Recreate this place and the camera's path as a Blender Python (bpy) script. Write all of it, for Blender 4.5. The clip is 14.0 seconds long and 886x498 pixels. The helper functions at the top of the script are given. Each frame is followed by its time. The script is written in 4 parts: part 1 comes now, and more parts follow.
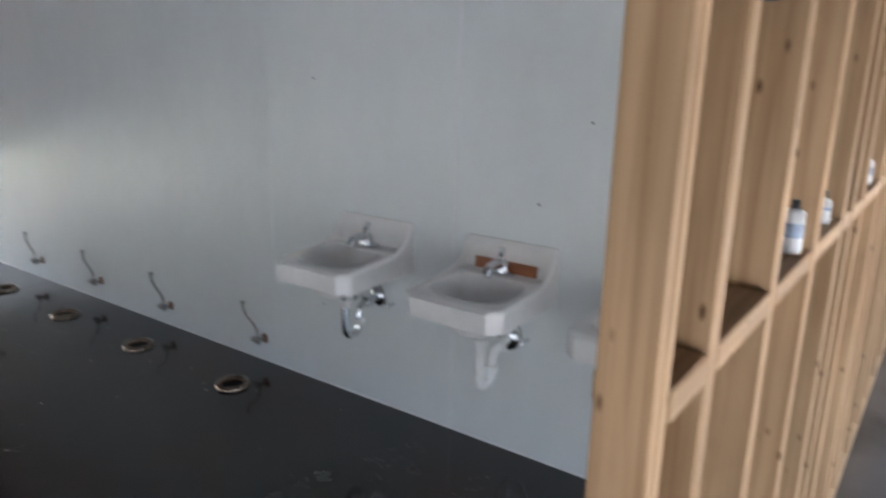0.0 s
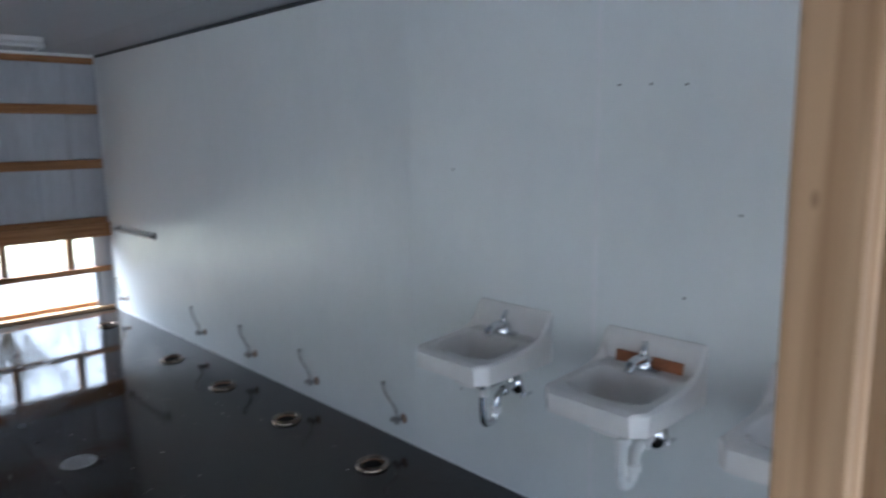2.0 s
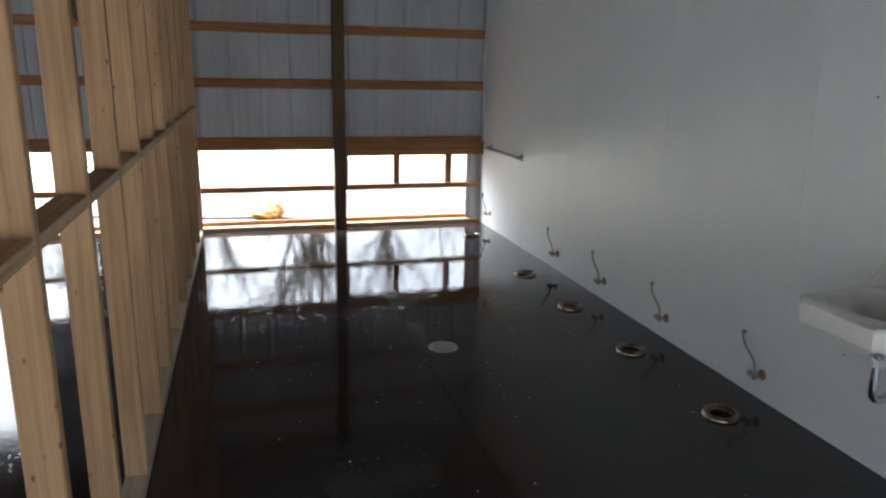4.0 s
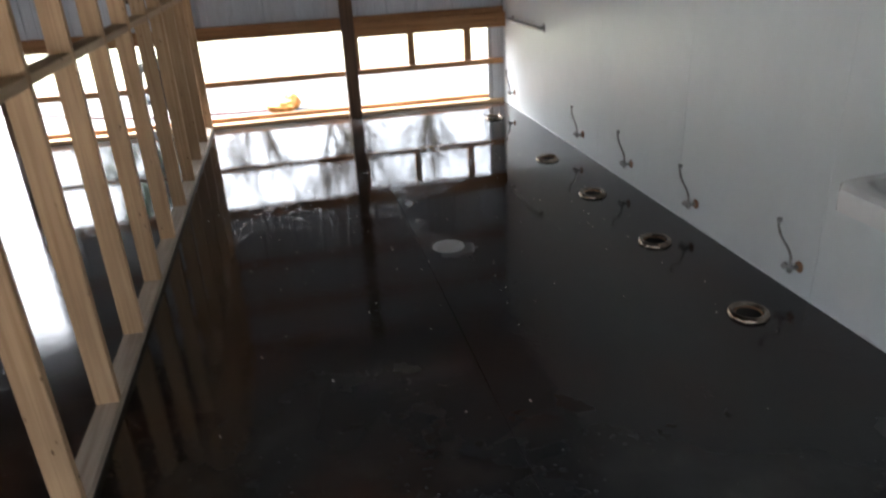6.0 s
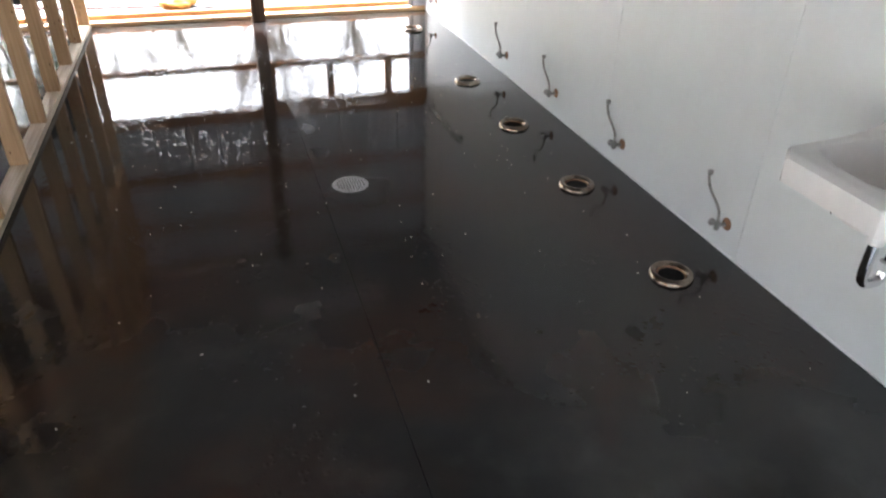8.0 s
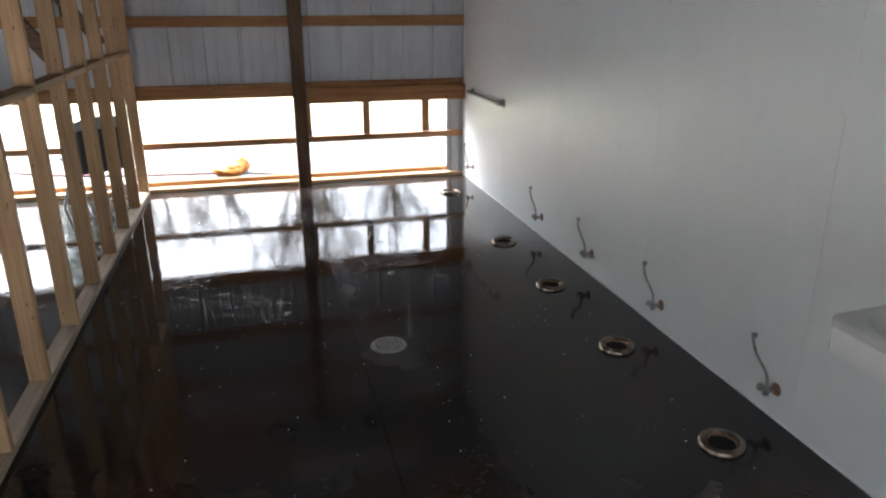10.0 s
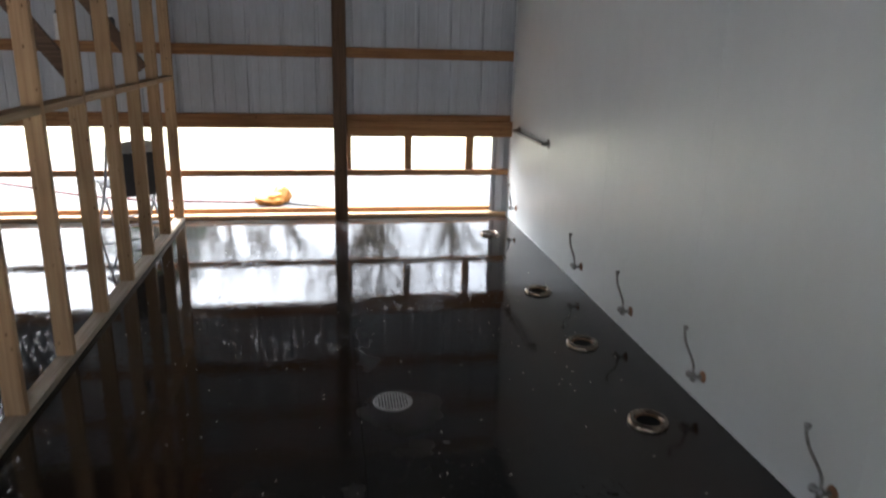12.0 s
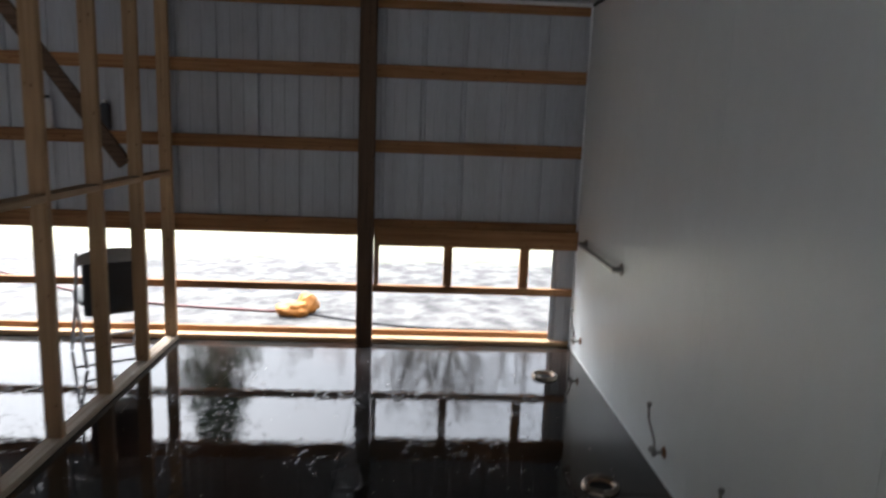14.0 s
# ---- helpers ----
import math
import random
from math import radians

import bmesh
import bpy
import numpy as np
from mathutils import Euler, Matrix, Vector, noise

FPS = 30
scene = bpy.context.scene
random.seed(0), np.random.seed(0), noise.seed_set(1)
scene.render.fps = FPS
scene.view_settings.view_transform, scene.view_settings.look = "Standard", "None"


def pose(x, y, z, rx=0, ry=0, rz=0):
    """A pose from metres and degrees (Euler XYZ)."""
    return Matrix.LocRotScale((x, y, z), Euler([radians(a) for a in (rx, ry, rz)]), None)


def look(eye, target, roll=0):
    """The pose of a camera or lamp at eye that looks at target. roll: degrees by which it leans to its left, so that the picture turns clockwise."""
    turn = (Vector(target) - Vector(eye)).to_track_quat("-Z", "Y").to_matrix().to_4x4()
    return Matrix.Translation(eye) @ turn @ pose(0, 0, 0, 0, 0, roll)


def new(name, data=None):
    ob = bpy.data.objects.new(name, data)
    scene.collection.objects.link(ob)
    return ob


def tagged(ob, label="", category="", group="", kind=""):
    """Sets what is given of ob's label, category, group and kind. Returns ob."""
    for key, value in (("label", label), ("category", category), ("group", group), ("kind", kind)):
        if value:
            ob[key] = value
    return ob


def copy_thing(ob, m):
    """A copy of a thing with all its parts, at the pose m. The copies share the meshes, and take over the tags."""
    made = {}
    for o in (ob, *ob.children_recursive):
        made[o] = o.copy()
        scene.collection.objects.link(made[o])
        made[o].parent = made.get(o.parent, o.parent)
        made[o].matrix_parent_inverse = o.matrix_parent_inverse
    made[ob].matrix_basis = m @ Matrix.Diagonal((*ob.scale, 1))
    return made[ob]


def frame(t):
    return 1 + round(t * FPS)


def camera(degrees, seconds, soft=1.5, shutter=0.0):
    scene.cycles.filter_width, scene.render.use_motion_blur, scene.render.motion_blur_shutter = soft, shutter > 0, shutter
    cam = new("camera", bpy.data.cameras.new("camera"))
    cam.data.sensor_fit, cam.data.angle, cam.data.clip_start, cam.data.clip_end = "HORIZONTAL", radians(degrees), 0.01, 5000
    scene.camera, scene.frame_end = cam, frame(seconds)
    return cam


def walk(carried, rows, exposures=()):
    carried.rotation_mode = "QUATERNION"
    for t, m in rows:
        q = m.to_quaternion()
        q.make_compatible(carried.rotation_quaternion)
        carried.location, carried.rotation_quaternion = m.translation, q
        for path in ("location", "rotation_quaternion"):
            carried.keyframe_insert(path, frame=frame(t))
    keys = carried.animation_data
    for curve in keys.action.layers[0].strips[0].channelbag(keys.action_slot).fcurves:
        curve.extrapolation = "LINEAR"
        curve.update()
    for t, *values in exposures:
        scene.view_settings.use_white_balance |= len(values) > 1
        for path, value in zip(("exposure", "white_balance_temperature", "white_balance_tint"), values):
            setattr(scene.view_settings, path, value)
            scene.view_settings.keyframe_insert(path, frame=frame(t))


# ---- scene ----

cam = camera(64.5, 14.0, soft=2.2, shutter=0.5)
PATH = [
    (0, (-2.571, -7.834, 1.676), (-0.986, -6.716, 1.187), 1.4),
    (0.5, (-2.532, -7.849, 1.66), (-0.845, -6.934, 1.097), 2.6),
    (1, (-2.551, -7.857, 1.682), (-0.837, -6.914, 1.266), 2.3),
    (1.5, (-2.602, -7.848, 1.699), (-1.001, -6.676, 1.447), 0.2),
    (2, (-2.578, -7.814, 1.811), (-1.215, -6.387, 1.488), -0.8),
    (2.5, (-2.605, -7.767, 1.794), (-1.485, -6.142, 1.464), -0.6),
    (3, (-2.604, -7.711, 1.755), (-1.778, -5.925, 1.399), -0.2),
    (3.5, (-2.689, -7.708, 1.698), (-2.058, -5.858, 1.277), 1.7),
    (5.8, (-2.32, -7.442, 1.698), (-2.007, -5.615, 0.948), -2.7),
    (6, (-2.278, -7.396, 1.666), (-1.92, -5.601, 0.859), -3.1),
    (6.5, (-2.206, -7.198, 1.607), (-1.85, -5.471, 0.663), -2.6),
    (7, (-2.126, -6.931, 1.583), (-1.696, -5.288, 0.527), 0.3),
    (7.5, (-2.067, -6.911, 1.61), (-1.544, -5.333, 0.498), 1.7),
    (8, (-2.061, -6.978, 1.656), (-1.532, -5.358, 0.609), 1.3),
    (8.5, (-2.083, -6.967, 1.667), (-1.466, -5.331, 0.696), 2.1),
    (9, (-2.082, -6.943, 1.674), (-1.525, -5.234, 0.796), 0.3),
    (9.2, (-2.08, -6.946, 1.705), (-1.568, -5.196, 0.882), -0.5),
    (11.3, (-1.96, -6.988, 1.696), (-1.568, -5.117, 1.108), 2.4),
    (11.5, (-1.879, -6.947, 1.694), (-1.527, -5.091, 1.038), 2.8),
    (12, (-1.783, -6.691, 1.66), (-1.465, -4.799, 1.097), 1.5),
    (12.5, (-1.721, -6.368, 1.692), (-1.366, -4.466, 1.183), 2.0),
    (13, (-1.523, -6.045, 1.663), (-1.353, -4.125, 1.13), 1.5),
    (13.5, (-1.397, -5.744, 1.7), (-1.373, -3.8, 1.232), -0.3),
    (14, (-1.319, -5.387, 1.742), (-1.226, -3.42, 1.39), 2.1),
]
EXPOSURES = [(0, 3.45, 5650, 9), (0.5, 3.1, 6000, 9), (1, 3.0, 5850, 9), (1.5, 3.15, 5400, 8), (2.2, 3.2, 5150, 7), (3, 3.1, 5500, 7), (3.6, 2.95, 5800, 7), (6, 3.3, 5950, 9),
             (6.6, 3.7, 6000, 9), (7.5, 4.3, 6100, 10), (8.1, 4.4, 6100, 10), (9, 3.75, 6050, 9), (11.5, 3.15, 5950, 9), (12.5, 2.85, 5950, 9), (13.5, 2.5, 5950, 9), (14, 2.2, 5950, 9)]
walk(cam, [(t, look(e, g, r)) for t, e, g, r in PATH], EXPOSURES)

# ---------- world and light: overcast daylight ----------
world = bpy.data.worlds.new("overcast_sky")
scene.world = world
world.use_nodes = True
wn = world.node_tree.nodes
sky = wn.new("ShaderNodeTexSky")
sky.sky_type = "NISHITA"
sky.sun_disc = False
sky.sun_elevation = radians(58)
sky.sun_rotation = radians(-40)
sky.dust_density = 9.0
sky.air_density = 1.0
sky.ozone_density = 0.3
cloud = wn.new("ShaderNodeHueSaturation")
cloud.inputs["Saturation"].default_value = 0.35
world.node_tree.links.new(sky.outputs[0], cloud.inputs["Color"])
world.node_tree.links.new(cloud.outputs[0], wn["Background"].inputs[0])
wn["Background"].inputs[1].default_value = 0.15
sun = new("sun", bpy.data.lights.new("sun", "SUN"))
sun.data.energy = 0.5
sun.data.angle = radians(25)
sun.data.color = (1.0, 0.97, 0.93)
sun.matrix_world = look((-6.1, 7.3, 15.2), (0, 0, 0))


# ---------- materials ----------
def mat(name, color, rough=0.5, metal=0.0, var=0.15, scale=6.0, bump=0.0, bump_scale=60.0,
        stretch=(1, 1, 1), spec=0.5, dark=None, rough_var=0.1, island=0.0, coat=0.0):
    """Two scales of colour variation, a fine relief and uneven gloss."""
    m = bpy.data.materials.new(name)
    m.use_nodes = True
    nt = m.node_tree
    n, l = nt.nodes, nt.links
    b = n["Principled BSDF"]
    tc = n.new("ShaderNodeTexCoord")
    mp = n.new("ShaderNodeMapping")
    mp.inputs["Scale"].default_value = stretch
    l.new(tc.outputs["Object"], mp.inputs[0])
    oi = n.new("ShaderNodeObjectInfo")
    add = n.new("ShaderNodeVectorMath")
    add.operation = "ADD"
    mul = n.new("ShaderNodeVectorMath")
    mul.operation = "SCALE"
    mul.inputs["Scale"].default_value = 17.0 if island else 0.0
    comb = n.new("ShaderNodeCombineXYZ")
    for k in range(3):
        l.new(oi.outputs["Random"], comb.inputs[k])
    l.new(comb.outputs[0], mul.inputs[0])
    l.new(mp.outputs[0], add.inputs[0])
    l.new(mul.outputs[0], add.inputs[1])
    big = n.new("ShaderNodeTexNoise")
    big.inputs["Scale"].default_value = scale
    big.inputs["Detail"].default_value = 6
    fine = n.new("ShaderNodeTexNoise")
    fine.inputs["Scale"].default_value = scale * 9
    fine.inputs["Detail"].default_value = 4
    l.new(add.outputs[0], big.inputs[0])
    l.new(add.outputs[0], fine.inputs[0])
    mixn = n.new("ShaderNodeMath")
    mixn.operation = "MULTIPLY_ADD"
    mixn.inputs[1].default_value = 0.4
    l.new(fine.outputs[0], mixn.inputs[0])
    l.new(big.outputs[0], mixn.inputs[2])
    ramp = n.new("ShaderNodeValToRGB")
    c = Vector(color)
    d = Vector(dark) if dark else c * (1 - var * 2)
    ramp.color_ramp.elements[0].position = 0.45
    ramp.color_ramp.elements[0].color = (*d, 1)
    ramp.color_ramp.elements[1].position = 0.85
    ramp.color_ramp.elements[1].color = (*[min(1, v * (1 + var * 0.4)) for v in c], 1)
    l.new(mixn.outputs[0], ramp.inputs[0])
    last = ramp.outputs[0]
    if island:
        hsv = n.new("ShaderNodeHueSaturation")
        mr = n.new("ShaderNodeMapRange")
        mr.inputs["To Min"].default_value = 1 - island
        mr.inputs["To Max"].default_value = 1 + island
        l.new(oi.outputs["Random"], mr.inputs[0])
        l.new(mr.outputs[0], hsv.inputs["Value"])
        l.new(last, hsv.inputs["Color"])
        last = hsv.outputs[0]
    l.new(last, b.inputs["Base Color"])
    rr = n.new("ShaderNodeMapRange")
    rr.inputs["To Min"].default_value = max(0.02, rough - rough_var)
    rr.inputs["To Max"].default_value = min(1, rough + rough_var)
    l.new(big.outputs[0], rr.inputs[0])
    l.new(rr.outputs[0], b.inputs["Roughness"])
    b.inputs["Metallic"].default_value = metal
    b.inputs["Specular IOR Level"].default_value = spec
    b.inputs["Coat Weight"].default_value = coat
    if bump:
        fb = n.new("ShaderNodeTexNoise")
        fb.inputs["Scale"].default_value = bump_scale
        l.new(add.outputs[0], fb.inputs[0])
        bp = n.new("ShaderNodeBump")
        bp.inputs["Strength"].default_value = bump
        bp.inputs["Distance"].default_value = 0.01
        l.new(fb.outputs[0], bp.inputs["Height"])
        l.new(bp.outputs[0], b.inputs["Normal"])
    return m


def wood(name, light, dark, along, knots=True):
    """Sawn lumber: rings stretched along one axis, knots, each board with its own tone."""
    m = bpy.data.materials.new(name)
    m.use_nodes = True
    nt = m.node_tree
    n, l = nt.nodes, nt.links
    b = n["Principled BSDF"]
    geo = n.new("ShaderNodeNewGeometry")
    oi = n.new("ShaderNodeObjectInfo")
    off = n.new("ShaderNodeCombineXYZ")
    sc = n.new("ShaderNodeMath")
    sc.operation = "MULTIPLY"
    sc.inputs[1].default_value = 31.0
    l.new(oi.outputs["Random"], sc.inputs[0])
    for k in range(3):
        l.new(sc.outputs[0], off.inputs[k])
    add = n.new("ShaderNodeVectorMath")
    l.new(geo.outputs["Position"], add.inputs[0])
    l.new(off.outputs[0], add.inputs[1])
    mp = n.new("ShaderNodeMapping")
    s = [30.0, 30.0, 30.0]
    s["xyz".index(along)] = 0.9
    mp.inputs["Scale"].default_value = s
    l.new(add.outputs[0], mp.inputs[0])
    grain = n.new("ShaderNodeTexNoise")
    grain.inputs["Scale"].default_value = 2.0
    grain.inputs["Detail"].default_value = 5
    grain.inputs["Distortion"].default_value = 0.6
    l.new(mp.outputs[0], grain.inputs[0])
    ramp = n.new("ShaderNodeValToRGB")
    ramp.color_ramp.elements[0].position = 0.3
    ramp.color_ramp.elements[0].color = (*dark, 1)
    ramp.color_ramp.elements[1].position = 0.62
    ramp.color_ramp.elements[1].color = (*light, 1)
    l.new(grain.outputs[0], ramp.inputs[0])
    last = ramp.outputs[0]
    if knots:
        mk = n.new("ShaderNodeMapping")
        ks = [24.0, 24.0, 24.0]
        ks["xyz".index(along)] = 10.0
        mk.inputs["Scale"].default_value = ks
        l.new(add.outputs[0], mk.inputs[0])
        vo = n.new("ShaderNodeTexVoronoi")
        vo.inputs["Scale"].default_value = 1.0
        l.new(mk.outputs[0], vo.inputs[0])
        kr = n.new("ShaderNodeValToRGB")
        kr.color_ramp.elements[0].position = 0.05
        kr.color_ramp.elements[0].color = (1, 1, 1, 1)
        kr.color_ramp.elements[1].position = 0.14
        kr.color_ramp.elements[1].color = (0, 0, 0, 1)
        l.new(vo.outputs["Distance"], kr.inputs[0])
        mx = n.new("ShaderNodeMix")
        mx.data_type = "RGBA"
        l.new(kr.outputs[0], mx.inputs[0])
        l.new(last, mx.inputs[6])
        mx.inputs[7].default_value = (dark[0] * 0.35, dark[1] * 0.28, dark[2] * 0.22, 1)
        last = mx.outputs[2]
    blot = n.new("ShaderNodeTexNoise")
    blot.inputs["Scale"].default_value = 3.0
    l.new(add.outputs[0], blot.inputs[0])
    hsv = n.new("ShaderNodeHueSaturation")
    mr = n.new("ShaderNodeMapRange")
    mr.inputs["To Min"].default_value = 0.75
    mr.inputs["To Max"].default_value = 1.2
    l.new(blot.outputs[0], mr.inputs[0])
    mr2 = n.new("ShaderNodeMapRange")
    mr2.inputs["To Min"].default_value = 0.85
    mr2.inputs["To Max"].default_value = 1.12
    l.new(oi.outputs["Random"], mr2.inputs[0])
    mm = n.new("ShaderNodeMath")
    mm.operation = "MULTIPLY"
    l.new(mr.outputs[0], mm.inputs[0])
    l.new(mr2.outputs[0], mm.inputs[1])
    l.new(mm.outputs[0], hsv.inputs["Value"])
    l.new(last, hsv.inputs["Color"])
    l.new(hsv.outputs[0], b.inputs["Base Color"])
    b.inputs["Roughness"].default_value = 0.72
    b.inputs["Specular IOR Level"].default_value = 0.3
    bp = n.new("ShaderNodeBump")
    bp.inputs["Strength"].default_value = 0.25
    bp.inputs["Distance"].default_value = 0.003
    l.new(grain.outputs[0], bp.inputs["Height"])
    l.new(bp.outputs[0], b.inputs["Normal"])
    return m


FLANGE_Y = (-4.885, -3.99, -3.11, -2.21, -0.68)
FLANGE_X = -0.345
DRAIN = (-1.50, -3.667)


def wet_concrete():
    """Dark stained concrete under a film of water, rust round the flanges, a pale streak by the joint."""
    m = bpy.data.materials.new("wet_concrete")
    m.use_nodes = True
    nt = m.node_tree
    n, l = nt.nodes, nt.links
    b = n["Principled BSDF"]
    geo = n.new("ShaderNodeNewGeometry")
    pos = geo.outputs["Position"]

    def noise_of(scale, detail=5, dist=0.0):
        t = n.new("ShaderNodeTexNoise")
        t.inputs["Scale"].default_value = scale
        t.inputs["Detail"].default_value = detail
        t.inputs["Distortion"].default_value = dist
        l.new(pos, t.inputs[0])
        return t.outputs[0]

    def math2(op, a, c, clamp=False):
        t = n.new("ShaderNodeMath")
        t.operation = op
        t.use_clamp = clamp
        for k, v in enumerate((a, c)):
            if isinstance(v, (int, float)):
                t.inputs[k].default_value = v
            else:
                l.new(v, t.inputs[k])
        return t.outputs[0]

    def remap(v, a, c, lo=0.0, hi=1.0):
        t = n.new("ShaderNodeMapRange")
        t.interpolation_type = "SMOOTHSTEP"
        for k, x in zip(("From Min", "From Max", "To Min", "To Max"), (a, c, lo, hi)):
            t.inputs[k].default_value = x
        l.new(v, t.inputs[0])
        return t.outputs[0]

    def mix(f, a, c):
        t = n.new("ShaderNodeMix")
        t.data_type = "RGBA"
        l.new(f, t.inputs[0])
        for k, v in ((6, a), (7, c)):
            if isinstance(v, tuple):
                t.inputs[k].default_value = (*v, 1)
            else:
                l.new(v, t.inputs[k])
        return t.outputs[2]

    big, mid, fine = noise_of(0.9, 6, 0.4), noise_of(4.0, 6), noise_of(45, 3)
    col = mix(remap(big, 0.35, 0.68), (0.010, 0.0098, 0.0095), (0.028, 0.027, 0.025))
    col = mix(remap(mid, 0.5, 0.75, 0, 0.6), col, (0.042, 0.041, 0.038))
    rusty = math2("MULTIPLY", remap(noise_of(1.3, 7, 0.3), 0.42, 0.68), 0.85)
    col = mix(rusty, col, (0.036, 0.0185, 0.0125))
    wob = math2("MULTIPLY", math2("SUBTRACT", noise_of(7, 4), 0.5), 0.22)
    near = None
    for y in FLANGE_Y:
        for dx, dy, rad in ((0, 0, 0.13), (0.12, -0.13, 0.07)):
            v = n.new("ShaderNodeVectorMath")
            v.operation = "DISTANCE"
            l.new(pos, v.inputs[0])
            v.inputs[1].default_value = (FLANGE_X + dx, y + dy, 0)
            d = math2("SUBTRACT", v.outputs["Value"], rad)
            near = d if near is None else math2("MINIMUM", near, d)
    col = mix(remap(math2("ADD", near, wob), 0.07, -0.03, 0, 0.8), col, (0.022, 0.011, 0.008))
    sep = n.new("ShaderNodeSeparateXYZ")
    l.new(pos, sep.inputs[0])
    x, y = sep.outputs[0], sep.outputs[1]
    line = math2("ABSOLUTE", math2("ADD", math2("ADD", x, 1.60), math2("MULTIPLY", wob, 0.7)), 0)
    streak = math2("MULTIPLY", remap(line, 0.10, 0.0), remap(y, -3.75, -3.3))
    streak = math2("MULTIPLY", streak, remap(mid, 0.25, 0.8, 0.05, 0.4))
    dd = n.new("ShaderNodeVectorMath")
    dd.operation = "DISTANCE"
    l.new(pos, dd.inputs[0])
    dd.inputs[1].default_value = (DRAIN[0] + 0.02, DRAIN[1] - 0.08, 0)
    halo = remap(math2("ADD", dd.outputs["Value"], wob), 0.30, 0.0, 0, 0.22)
    pale = math2("MAXIMUM", streak, halo)
    col = mix(pale, col, (0.17, 0.175, 0.185))
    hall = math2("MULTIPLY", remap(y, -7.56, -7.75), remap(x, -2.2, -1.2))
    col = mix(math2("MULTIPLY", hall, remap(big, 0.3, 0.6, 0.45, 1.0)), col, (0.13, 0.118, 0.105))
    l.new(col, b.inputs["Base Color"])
    puddle = remap(noise_of(0.75, 5, 0.5), 0.36, 0.6)
    rough = math2("ADD", math2("MULTIPLY", puddle, 0.035), math2("MULTIPLY", fine, 0.03))
    rough = math2("ADD", rough, math2("MULTIPLY", pale, 0.25))
    rough = math2("ADD", rough, math2("MULTIPLY", hall, remap(mid, 0.4, 0.7, 0.0, 0.09)))
    damp = math2("ADD", y, math2("MULTIPLY", math2("SUBTRACT", big, 0.5), 2.2))
    rough = math2("ADD", rough, math2("MULTIPLY", remap(damp, -2.4, -4.2), remap(hall, 0.0, 1.0, 0.06, 0.02)))
    l.new(rough, b.inputs["Roughness"])
    b.inputs["Specular IOR Level"].default_value = 0.46
    bp = n.new("ShaderNodeBump")
    bp.inputs["Strength"].default_value = 0.16
    bp.inputs["Distance"].default_value = 0.004
    h = math2("ADD", math2("MULTIPLY", noise_of(26, 3), 0.5), math2("MULTIPLY", noise_of(6, 2), 0.8))
    drops = n.new("ShaderNodeTexVoronoi")
    drops.inputs["Scale"].default_value = 30
    l.new(pos, drops.inputs["Vector"])
    wet = remap(noise_of(2.2, 4), 0.46, 0.58)
    h = math2("ADD", h, math2("MULTIPLY", math2("MULTIPLY", remap(drops.outputs["Distance"], 0.30, 0.10), wet), 1.3))
    l.new(h, bp.inputs["Height"])
    l.new(bp.outputs[0], b.inputs["Normal"])
    return m


